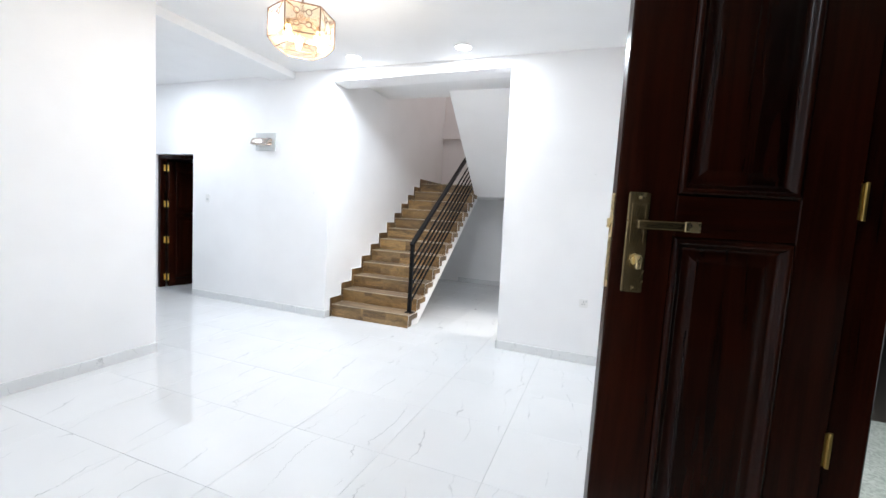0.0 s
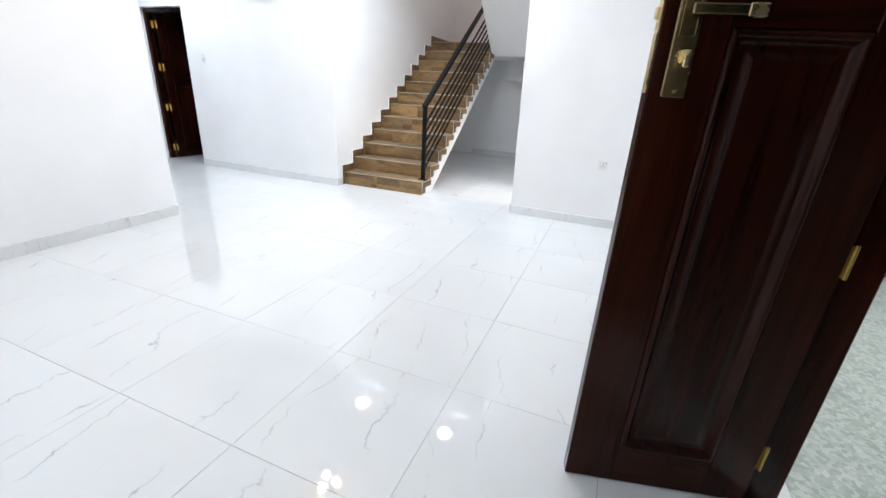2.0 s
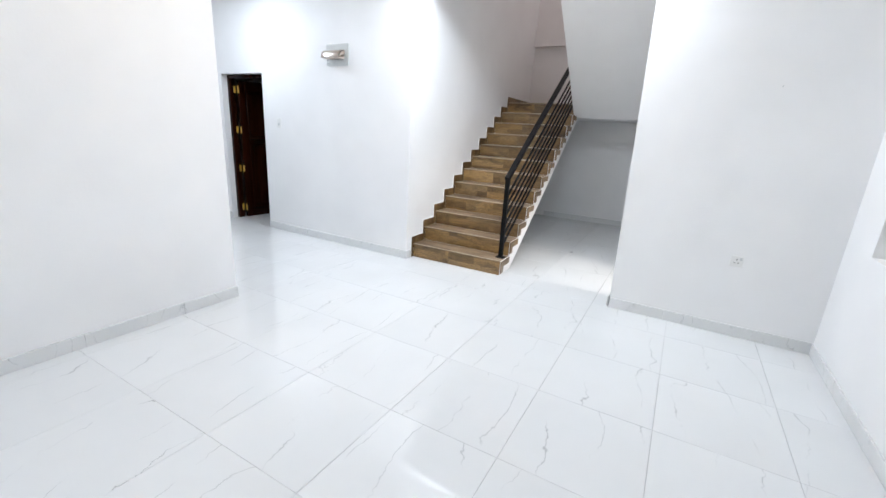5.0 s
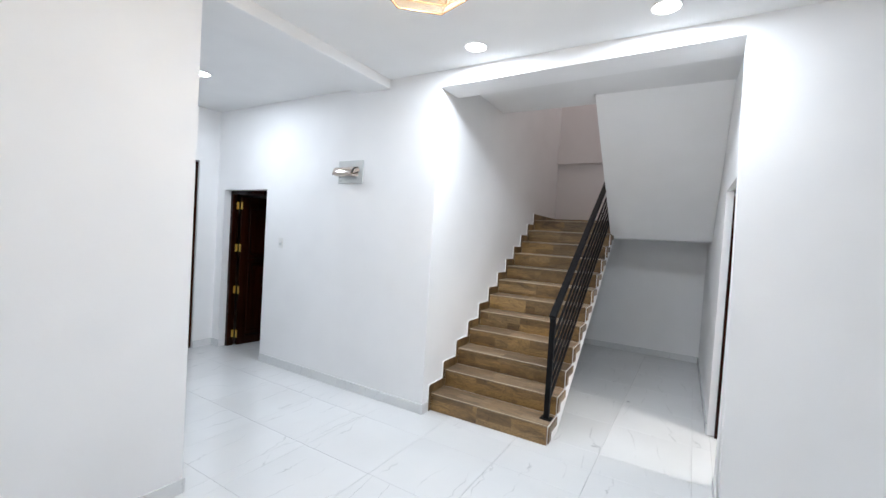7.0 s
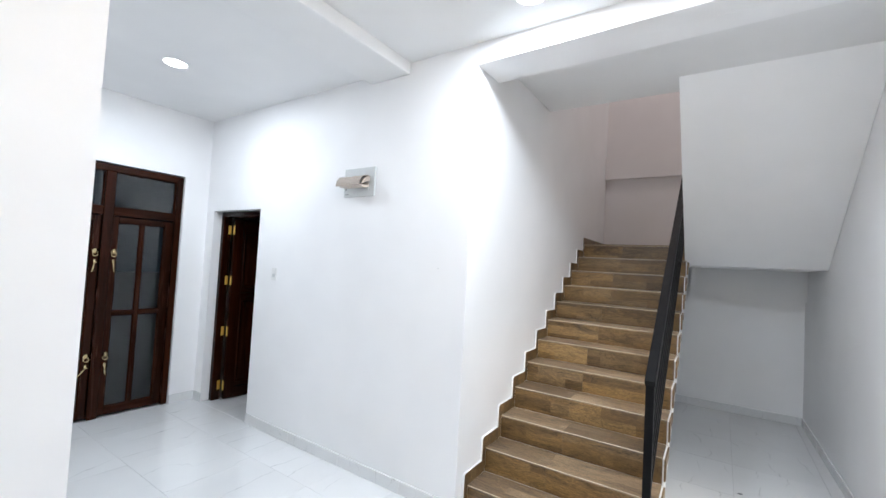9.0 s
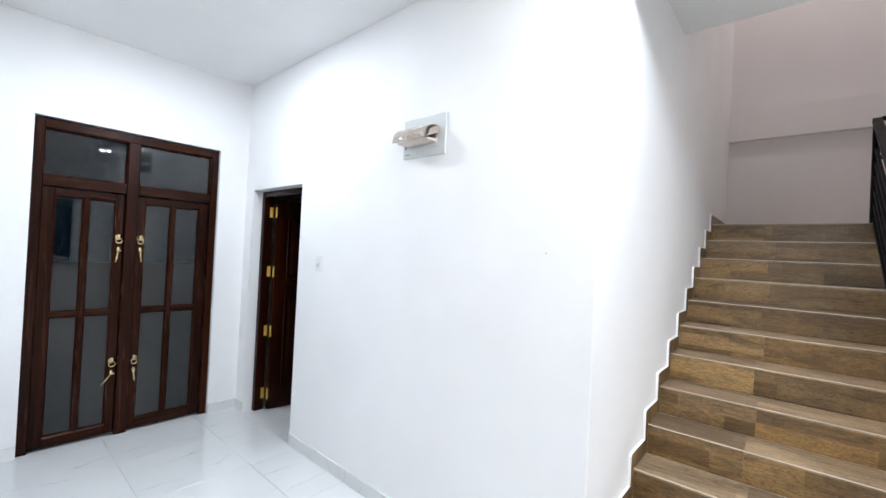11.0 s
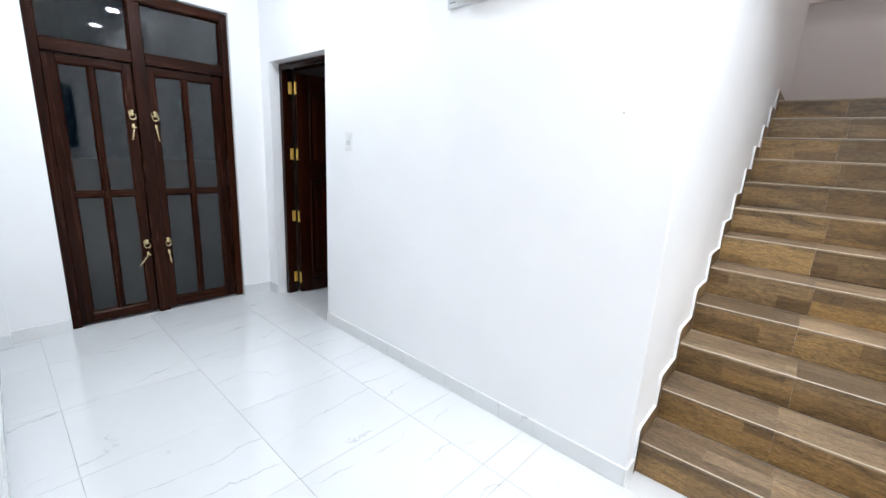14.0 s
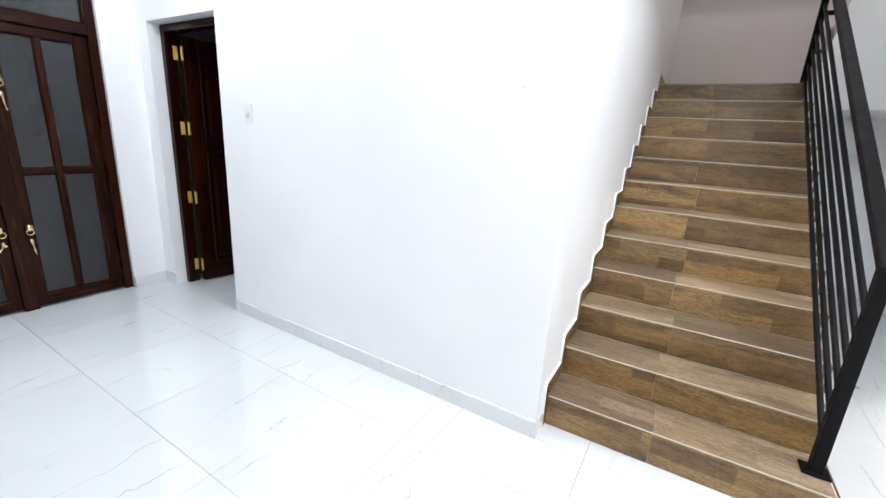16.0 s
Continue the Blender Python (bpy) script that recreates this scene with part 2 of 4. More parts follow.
BRASS = metal_paint("polished_brass", (0.78, 0.62, 0.34), 0.26, 1.0)
ANTIQUE = metal_paint("antique_brass", (0.22, 0.165, 0.085), 0.24, 1.0)
BRONZE = metal_paint("bronze_lamp_frame", (0.19, 0.105, 0.06), 0.4, 0.7)
GLASS = glass("clear_glass")
PLASTIC = metal_paint("white_plastic", (0.80, 0.80, 0.79), 0.32)
GREY_PLASTIC = metal_paint("pale_grey_plastic", (0.60, 0.62, 0.62), 0.30)
SMOKED = crinkled("smoked_clear_cover", (0.40, 0.335, 0.285), 0.07)
BEIGE = metal_paint("pale_beige_plastic", (0.62, 0.53, 0.46), 0.3)
ALU = metal_paint("white_powder_coated_aluminium", (0.78, 0.78, 0.78), 0.35)
RUBBER = metal_paint("black_gasket", (0.02, 0.02, 0.02), 0.6)
SLOT_GREY = metal_paint("grey_socket_slots", (0.34, 0.34, 0.33), 0.5)
GREY_MARK = metal_paint("grey_print", (0.25, 0.26, 0.27), 0.5)
SOIL = paint("dark_bare_soil", (0.07, 0.06, 0.05), 0.95, 0.6)
TERRAZZO = terrazzo("green_grey_terrazzo")
DIFFUSER = glow("lit_diffuser", (0.95, 0.98, 1.0), 14.0)
BULB = glow("lit_bulb", (1.0, 0.72, 0.36), 22.0)
SHADE = glass("amber_patterned_glass", (1.0, 0.86, 0.64), 0.25)


# ---- mesh helpers ----
def box(bm, lo, hi, bevel=0.0, segments=1, m=None):
    lo, hi = Vector(lo), Vector(hi)
    made = bmesh.ops.create_cube(bm, size=1.0)["verts"]
    mid, size = (lo + hi) / 2, hi - lo
    for v in made:
        v.co = Vector((v.co.x * size.x, v.co.y * size.y, v.co.z * size.z)) + mid
    if bevel:
        edges = list({e for v in made for e in v.link_edges})
        out = bmesh.ops.bevel(bm, geom=edges, offset=bevel, segments=segments, profile=0.6, affect="EDGES")
        made = out["verts"]
    if m is not None:
        for v in made:
            v.co = m @ v.co
    return made


def tube(bm, a, b, r, sides=12, r2=None, caps=True):
    a, b = Vector(a), Vector(b)
    turn = (b - a).to_track_quat("Z", "Y").to_matrix().to_4x4()
    bmesh.ops.create_cone(bm, cap_ends=caps, segments=sides, radius1=r, radius2=r if r2 is None else r2, depth=(b - a).length,
                          matrix=Matrix.Translation((a + b) / 2) @ turn)


def ball(bm, c, r, scale=(1, 1, 1), u=14, v=9):
    bmesh.ops.create_uvsphere(bm, u_segments=u, v_segments=v, radius=r, matrix=Matrix.Translation(c) @ Matrix.Diagonal((*scale, 1)))


def ring(bm, c, radius, r, normal="Y", around=20, across=8):
    """A torus round the given axis."""
    c = Vector(c)
    rows = []
    for i in range(around):
        a = 2 * math.pi * i / around
        row = []
        for j in range(across):
            b = 2 * math.pi * j / across
            p = (radius + r * math.cos(b)) * math.cos(a), (radius + r * math.cos(b)) * math.sin(a), r * math.sin(b)
            q = {"X": (p[2], p[0], p[1]), "Y": (p[0], p[2], p[1]), "Z": p}[normal]
            row.append(bm.verts.new(c + Vector(q)))
        rows.append(row)
    for i in range(around):
        for j in range(across):
            k, l = (i + 1) % around, (j + 1) % across
            bm.faces.new((rows[i][j], rows[k][j], rows[k][l], rows[i][l]))


def prism(bm, outline, axis, lo, hi):
    """Extrudes a 2D outline along an axis: 'X' takes (y, z), 'Y' (x, z), 'Z' (x, y)."""
    def put(p, d):
        return {"X": (d, p[0], p[1]), "Y": (p[0], d, p[1]), "Z": (p[0], p[1], d)}[axis]
    a = [bm.verts.new(put(p, lo)) for p in outline]
    b = [bm.verts.new(put(p, hi)) for p in outline]
    bm.faces.new(a)
    bm.faces.new(b[::-1])
    for i in range(len(a)):
        j = (i + 1) % len(a)
        bm.faces.new((a[j], a[i], b[i], b[j]))


def part(name, bm, material, parent=None, label="", smooth=False):
    bmesh.ops.recalc_face_normals(bm, faces=bm.faces)
    me = bpy.data.meshes.new(name)
    if smooth:
        for f in bm.faces:
            f.smooth = True
    bm.to_mesh(me)
    bm.free()
    me.materials.append(material)
    ob = new(name, me)
    if parent:
        ob.parent = parent
    if label:
        ob["label"] = label
    return ob


def boxes(name, material, parts, parent=None, bevel=0.0, label=""):
    bm = bmesh.new()
    for lo, hi in parts:
        box(bm, lo, hi, bevel)
    return part(name, bm, material, parent, label)


def thing(name, label, category, place=(0, 0, 0), group="", kind=""):
    ob = new(name)
    ob.empty_display_size = 0.1
    ob.matrix_world = pose(*place)
    return tagged(ob, label, category, group, kind)


def setting(ob, label, category):
    return tagged(ob, label, category, kind="structure")


# ---- plan ----
X_LEFT, X_RIGHT, X_GLASS, X_STAIR, X_SIDE = -3.785, 0.475, -6.695, -3.27, -1.00
Y_NORTH, Y_HALL, Y_PIER, Y_BACK, Y_SOUTH = 4.51, 2.645, 2.682, 8.53, -1.30
TOP = 3.30
RISE, GOING, STEPS, STAIR_Y, STAIR_R = 0.1645, 0.2485, 12, 4.665, -2.15
LAND_Z, LAND_Y = RISE * STEPS, STAIR_Y + 11 * GOING

# the stair hall stands one degree off square
SKEW = pose(STAIR_R, Y_NORTH, 0, 0, 0, 1.0) @ pose(-STAIR_R, -Y_NORTH, 0)


def skewed(*obs):
    for ob in obs:
        ob.matrix_world = SKEW @ ob.matrix_world


# walls; each with the openings cut as gaps between blocks
setting(boxes("wall_left", WALL, [((X_LEFT - 0.15, Y_SOUTH - 0.15, 0), (X_LEFT, Y_PIER, TOP))]), "smooth white painted plaster wall of the living room", "wall")
setting(boxes("wall_hall_south", WALL, [((X_GLASS - 0.2, Y_HALL - 0.15, 0), (X_LEFT - 0.15, Y_HALL, TOP))]), "white painted plaster wall along the hall", "wall")
setting(boxes("wall_south", WALL, [((X_LEFT, Y_SOUTH - 0.15, 0), (0.682, Y_SOUTH, TOP))]), "plain white painted wall closing the living room", "wall")

GD_Y0, GD_Y1, GD_Z = 3.036, 4.262, 2.417
setting(boxes("wall_hall_end", WALL, [
    ((X_GLASS - 0.2, Y_HALL, 0), (X_GLASS, GD_Y0, TOP)),
    ((X_GLASS - 0.2, GD_Y1, 0), (X_GLASS, Y_NORTH, TOP)),
    ((X_GLASS - 0.2, GD_Y0, GD_Z), (X_GLASS, GD_Y1, TOP)),
]), "white plaster wall round the glazed double door", "wall")

setting(boxes("pilaster", WALL, [((X_GLASS, Y_HALL, 0), (X_GLASS + 0.07, 2.725, HALL_Z))]), "shallow white plaster pilaster in the hall corner", "pilaster")

D1_X0, D1_X1, D1_Z, D1_T = -6.535, -5.661, 2.077, 0.20
bm = bmesh.new()
box(bm, (X_GLASS - 0.2, Y_NORTH, 0), (D1_X0, Y_NORTH + D1_T, TOP))
box(bm, (D1_X0, Y_NORTH, D1_Z), (D1_X1, Y_NORTH + D1_T, TOP))
CORNER = 0.004
arc = [(X_STAIR - CORNER + CORNER * math.sin(radians(9 * k)), Y_NORTH + CORNER - CORNER * math.cos(radians(9 * k))) for k in range(11)]
prism(bm, [(D1_X1, Y_NORTH)] + arc + [(X_STAIR, Y_NORTH + D1_T), (D1_X1, Y_NORTH + D1_T)], "Z", 0, 2.98)
box(bm, (D1_X1, Y_NORTH, 2.98), (X_STAIR, Y_NORTH + D1_T, TOP))
wall_nh = setting(part("wall_north_hall", bm, WALL), "white plaster wall with the distribution box and a doorway", "wall")
skewed(setting(boxes("wall_stair_left", WALL, [((X_STAIR - 0.15, Y_NORTH + D1_T, 0), (X_STAIR, Y_BACK, TOP - 0.14))]), "white painted wall beside the wooden-tiled stairs", "wall"))
for name, lo, hi in (
    ("wall_upper_left", (X_STAIR - 0.15, 5.80, TOP - 0.14), (X_STAIR, Y_BACK, 6.1)),
    ("wall_upper_right", (X_SIDE, 5.80, TOP - 0.14), (X_SIDE + 0.15, Y_BACK, 6.1)),
    ("wall_upper_back", (X_STAIR - 0.15, Y_BACK, LAND_Z), (X_SIDE + 0.15, Y_BACK + 0.15, 6.1)),
    ("wall_upper_hall_left", (X_STAIR - 0.15, 3.0, TOP + 0.004), (X_STAIR, 5.80, 6.1)),
    ("wall_upper_hall_right", (X_SIDE, 3.0, TOP + 0.004), (X_SIDE + 0.15, 5.80, 6.1)),
    ("wall_upper_front", (X_STAIR - 0.15, 2.85, TOP + 0.004), (X_SIDE + 0.15, 3.0, 6.1)),
):
    skewed(setting(boxes(name, UPPER if name == "wall_upper_back" else WALL, [(lo, hi)]), "white plaster wall rising round the dim, warmly lit stairwell", "wall"))
skewed(setting(boxes("wall_back", WALL, [((X_STAIR - 0.15, Y_BACK, 0), (X_SIDE + 0.15, Y_BACK + 0.15, LAND_Z))]), "white painted wall under the stair landing", "wall"))
D3_Y0, D3_Y1, D3_Z = 4.80, 5.79, 2.205
skewed(setting(boxes("wall_stair_right", WALL, [
    ((X_SIDE, Y_NORTH + 0.15, 0), (X_SIDE + 0.15, D3_Y0, TOP - 0.14)),
    ((X_SIDE, D3_Y1, 0), (X_SIDE + 0.15, Y_BACK, TOP - 0.14)),
    ((X_SIDE, D3_Y0, D3_Z), (X_SIDE + 0.15, D3_Y1, TOP - 0.14)),
]), "white painted wall beside the stairs with a doorway", "wall"))
# the jamb of the stair opening leans a little and the beam over it rises to meet it
bm = bmesh.new()
prism(bm, [(-0.988, 0), (0.682, 0), (0.682, TOP), (-1.050, TOP)], "Y", Y_NORTH, Y_NORTH + 0.15)
setting(part("wall_north_living", bm, WALL), "smooth white painted wall with a power socket", "wall")

WIN_Y0, WIN_Y1, WIN_Z0, WIN_Z1 = 3.32, 4.05, 0.885, 2.35
FD_Y0, FD_Y1, FD_Z, JUT = 0.26, 1.536, 2.45, 0.045
RX, PX = 0.682, 0.755
setting(boxes("wall_right", WALL, [
    ((X_RIGHT, WIN_Y1, 0), (RX, Y_NORTH, TOP)),
    ((X_RIGHT, 2.36, 0), (RX, WIN_Y0, TOP)),
    ((X_RIGHT, WIN_Y0, 0), (RX, WIN_Y1, WIN_Z0)),
    ((X_RIGHT, WIN_Y0, WIN_Z1), (RX, WIN_Y1, TOP)),
    ((X_RIGHT - JUT, FD_Y1, 0), (RX, 2.36, TOP)),
    ((X_RIGHT - JUT, Y_SOUTH, 0), (RX, FD_Y0, TOP)),
    ((X_RIGHT - JUT, FD_Y0, FD_Z), (RX, FD_Y1, TOP)),
]), "white plaster wall with a window and the front doorway", "wall")

# header over the stair opening, ceilings and the beam between living room and hall
bm = bmesh.new()
prism(bm, [(X_STAIR, 2.977), (-1.0445, 3.010), (-1.050, TOP), (X_STAIR, TOP)], "Y", Y_NORTH, Y_NORTH + 0.15)
prism(bm, [(X_STAIR, 2.977), (X_SIDE, 3.010), (X_SIDE, TOP), (X_STAIR, TOP)], "Y", Y_NORTH + 0.15, 4.82)
setting(part("header", bm, WALL), "white plastered beam over the stair opening", "beam")
setting(boxes("ceiling_living", CEIL, [((-3.85, Y_SOUTH - 0.15, LIVING_Z), (RX, Y_NORTH, TOP))]), "smooth white ceiling of the living room", "ceiling")
setting(boxes("ceiling_hall", CEIL, [((X_GLASS - 0.2, Y_HALL - 0.15, HALL_Z), (-4.25, Y_NORTH, TOP))]), "smooth white ceiling of the hall", "ceiling")
bm = bmesh.new()
box(bm, (-4.25, Y_PIER, BEAM_Z), (-3.85, Y_NORTH, TOP), 0.012, 2)
setting(part("ceiling_beam", bm, CEIL), "white plastered ceiling beam between living room and hall", "beam")
skewed(setting(boxes("ceiling_stairs", CEIL, [((X_STAIR - 0.15, 4.82, STAIR_Z), (X_SIDE + 0.15, 5.80, TOP)), ((X_STAIR, 5.80, STAIR_Z), (STAIR_R - 0.02, 5.99, TOP))]), "white plastered slab over the foot of the stairs", "ceiling"))
skewed(setting(boxes("ceiling_upper", CEIL, [((X_STAIR - 0.15, 2.85, 6.1), (X_SIDE + 0.15, Y_BACK + 0.15, 6.25))]), "plain ceiling over the stairwell", "ceiling"))
skewed(setting(boxes("stairwell_beam", UPPER, [((X_STAIR, Y_BACK - 0.07, 3.0), (X_SIDE, Y_BACK, 3.32))]), "plastered ledge beam across the stairwell wall", "beam"))
skewed(setting(boxes("landing_beam", WALL, [((STAIR_R, Y_BACK - 0.13, 1.42), (X_SIDE, Y_BACK, LAND_Z - 0.2))]), "white plastered beam carrying the landing", "beam"))

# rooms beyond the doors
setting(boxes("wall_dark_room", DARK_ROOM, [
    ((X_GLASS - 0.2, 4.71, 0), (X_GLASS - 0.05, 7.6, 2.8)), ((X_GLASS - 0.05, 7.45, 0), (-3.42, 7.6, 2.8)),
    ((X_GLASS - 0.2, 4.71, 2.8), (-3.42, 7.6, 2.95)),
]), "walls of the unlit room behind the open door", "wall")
setting(boxes("wall_side_room", WALL, [
    ((X_SIDE + 0.15, 7.4, 0), (1.2, 7.55, 3.0)), ((1.2, 4.66, 0), (1.35, 7.55, 3.0)), ((X_SIDE + 0.15, 4.66, 3.0), (1.35, 7.55, 3.15)),
    ((RX, 4.51, 0), (1.35, 4.66, 3.0)),
]), "white walls of the small room beside the stairs", "wall")

# porch and ground outside
setting(boxes("ground", SOIL, [((-40, -40, -0.42), (40, 40, -0.30))]), "dark ground round the house at night", "ground")
setting(boxes("foundation", GROUT, [((X_GLASS - 0.2, Y_SOUTH - 0.15, -0.30), (PX, Y_BACK + 0.15, -0.010)), ((PX, 4.51, -0.30), (1.35, 7.55, -0.010))]), "concrete slab under the floor tiles", "slab")
setting(boxes("porch_floor", TERRAZZO, [((PX, -2.2, -0.30), (4.2, 4.4, -0.012))]), "grey-green terrazzo porch floor outside the front door", "floor")
setting(boxes("porch_roof", CEIL, [((RX, -2.2, 2.95), (4.2, 4.4, 3.10))]), "white porch ceiling outside the front door", "ceiling")
setting(boxes("wall_porch", WALL, [((4.05, -2.2, -0.012), (4.2, 4.4, 1.0))]), "low white wall closing the porch", "wall")


# ---- front door ----
def panel_door(holder, width, height, thick, rails, stile, hinge_stile, material, rail_material):
    """A panelled leaf: x along the width from the free edge, y through the thickness, z up. rails: list of (z0, z1) of the panels."""
    h = thick / 2
    for x0, x1 in ((0, stile), (width - hinge_stile, width)):
        bm = bmesh.new()
        box(bm, (x0, -h, 0), (x1, h, height), 0.003)
        part("stile", bm, material, holder)
    edges = [0] + [z for p in rails for z in p] + [height]
    for i in range(0, len(edges), 2):
        bm = bmesh.new()
        box(bm, (stile, -h + 0.0005, edges[i]), (width - hinge_stile, h - 0.0005, edges[i + 1]), 0.003)
        part("rail", bm, rail_material, holder)
    for z0, z1 in rails:
        x0, x1 = stile, width - hinge_stile
        bm = bmesh.new()
        rings = [(0.0, h - 0.001), (0.002, h + 0.004), (0.006, h + 0.0068), (0.011, h + 0.0072), (0.016, h + 0.005), (0.020, h), (0.023, h - 0.007),
                 (0.030, h - 0.0125), (0.036, h - 0.0132), (0.060, h - 0.0045), (0.066, h - 0.0032), (0.070, h - 0.003), (0.076, h - 0.003)]
        for side in (-1, 1):
            last = None
            for inset, y in rings:
                cur = [bm.verts.new((x, side * y, z)) for x, z in ((x0 + inset, z0 + inset), (x1 - inset, z0 + inset), (x1 - inset, z1 - inset), (x0 + inset, z1 - inset))]
                if last:
                    for k in range(4):
                        bm.faces.new((last[k], last[(k + 1) % 4], cur[(k + 1) % 4], cur[k]))
                    for k in range(4):
                        bm.edges.get((last[k], cur[k])).smooth = False
                last = cur
            bm.faces.new(last)
        part("panel", bm, material, holder, "", True)


front_door = thing("door_1", "dark mahogany panelled front door leaf standing open", "door")
LEAF_W, LEAF_H, LEAF_T = 0.588, 2.40, 0.042
HINGE, FREE = Vector((0.578, 1.452, 0)), Vector((0.008, 1.312, 0))
leaf_turn = math.degrees(math.atan2(HINGE.y - FREE.y, HINGE.x - FREE.x))
front_door.matrix_world = pose(FREE.x, FREE.y + LEAF_T / 2, 0.008, 0, 0, leaf_turn)
panel_door(front_door, LEAF_W, LEAF_H, LEAF_T, [(0.15, 1.418), (1.53, 2.26)], 0.155, 0.137, MAHOGANY, MAHOGANY_RAIL)
h = LEAF_T / 2
bm = bmesh.new()
box(bm, (0.032, -h - 0.007, 1.262), (0.088, -h, 1.530), 0.003)
plate = part("lock_plate", bm, ANTIQUE, front_door, "antique brass lock plate")
bm = bmesh.new()
for lo, hi in (((0.041, 1.395), (0.045, 1.500)), ((0.075, 1.395), (0.079, 1.500)), ((0.045, 1.496), (0.075, 1.500)), ((0.045, 1.395), (0.075, 1.399))):
    box(bm, (lo[0], -h - 0.010, lo[1]), (hi[0], -h - 0.0065, hi[1]), 0.001)
part("plate_border", bm, ANTIQUE, plate)
bm = bmesh.new()
tube(bm, (0.060, -h - 0.007, 1.446), (0.060, -h - 0.040, 1.446), 0.012, 16)
box(bm, (0.046, -h - 0.052, 1.434), (0.196, -h - 0.038, 1.458), 0.004, 2)
part("lever", bm, ANTIQUE, plate, "flat brass lever handle")
bm = bmesh.new()
box(bm, (0.158, -h - 0.0535, 1.4325), (0.1975, -h - 0.0375, 1.4595), 0.003, 2)
part("lever_tip", bm, BRASS, plate, "bright brass end of the lever")
bm = bmesh.new()
tube(bm, (0.062, -h - 0.007, 1.352), (0.062, -h - 0.018, 1.352), 0.016, 16)
box(bm, (0.055, -h - 0.036, 1.328), (0.070, -h - 0.016, 1.366), 0.004, 2)
part("thumb_turn", bm, BRASS, plate)
for sx in (1.276, 1.516):
    bm = bmesh.new()
    tube(bm, (0.060, -h - 0.0068, sx), (0.060, -h - 0.0092, sx), 0.0045, 8)
    part("screw", bm, BRASS, plate)
bm = bmesh.new()
box(bm, (-0.0025, -0.011, 1.270), (0.0, 0.011, 1.525))
box(bm, (-0.011, -0.007, 1.432), (0.0, 0.007, 1.458), 0.002)
part("lock_edge_plate", bm, BRASS, front_door, "polished brass plate on the leaf edge")
for z in (0.20, 0.885, 1.535, 2.15):
    bm = bmesh.new()
    tube(bm, (LEAF_W + 0.004, -h - 0.005, z - 0.048), (LEAF_W + 0.004, -h - 0.005, z + 0.048), 0.0052, 10)
    box(bm, (LEAF_W - 0.006, -h - 0.003, z - 0.045), (LEAF_W + 0.004, -h + 0.001, z + 0.045))
    part("hinge", bm, HINGE_BRASS, front_door, "brass butt hinge")

fd_frame = thing("front_door_frame", "dark mahogany frame of the front doorway", "door frame", kind="structure")
for lo, hi in (((0.585, FD_Y1 - 0.07, 0.0), (0.675, FD_Y1 - 0.002, FD_Z)), ((0.585, FD_Y0 + 0.002, 0.0), (0.675, FD_Y0 + 0.07, FD_Z)),
               ((0.585, FD_Y0 + 0.07, FD_Z - 0.075), (0.675, FD_Y1 - 0.07, FD_Z - 0.002))):
    bm = bmesh.new()
    box(bm, lo, hi, 0.004)
    part("frame_member", bm, MAHOGANY, fd_frame)


# ---- window beside the front door ----
window = thing("window_1", "white aluminium window set deep in the plaster wall", "window", kind="structure")
wx = X_RIGHT + 0.10
for lo, hi in (((wx, WIN_Y0, WIN_Z0), (wx + 0.05, WIN_Y0 + 0.04, WIN_Z1)), ((wx, WIN_Y1 - 0.04, WIN_Z0), (wx + 0.05, WIN_Y1, WIN_Z1)),
               ((wx, WIN_Y0 + 0.04, WIN_Z0), (wx + 0.05, WIN_Y1 - 0.04, WIN_Z0 + 0.04)), ((wx, WIN_Y0 + 0.04, WIN_Z1 - 0.04), (wx + 0.05, WIN_Y1 - 0.04, WIN_Z1))):
    bm = bmesh.new()
    box(bm, lo, hi, 0.003)
    part("window_frame", bm, ALU, window)
bm = bmesh.new()
for lo, hi in (((wx + 0.012, WIN_Y0 + 0.04, WIN_Z0 + 0.04), (wx + 0.03, WIN_Y0 + 0.046, WIN_Z1 - 0.04)), ((wx + 0.012, WIN_Y1 - 0.046, WIN_Z0 + 0.04), (wx + 0.03, WIN_Y1 - 0.04, WIN_Z1 - 0.04)),
               ((wx + 0.012, WIN_Y0 + 0.046, WIN_Z0 + 0.04), (wx + 0.03, WIN_Y1 - 0.046, WIN_Z0 + 0.046)), ((wx + 0.012, WIN_Y0 + 0.046, WIN_Z1 - 0.046), (wx + 0.03, WIN_Y1 - 0.046, WIN_Z1 - 0.04))):
    box(bm, lo, hi)
part("gasket", bm, RUBBER, window, "thin black rubber gasket")
pane = boxes("pane", GLASS, [((wx + 0.018, WIN_Y0 + 0.046, WIN_Z0 + 0.046), (wx + 0.024, WIN_Y1 - 0.046, WIN_Z1 - 0.046))], window)


# ---- glazed double door at the end of the hall ----
glazed = thing("door_2", "closed red-brown wooden double door with glass panes and transom", "door", kind="structure")
FX0, FX1 = X_GLASS - 0.115, X_GLASS - 0.028


def member(name, lo, hi, parent, material=REDWOOD, bevel=0.004):
    bm = bmesh.new()
    box(bm, lo, hi, bevel)
    return part(name, bm, material, parent)


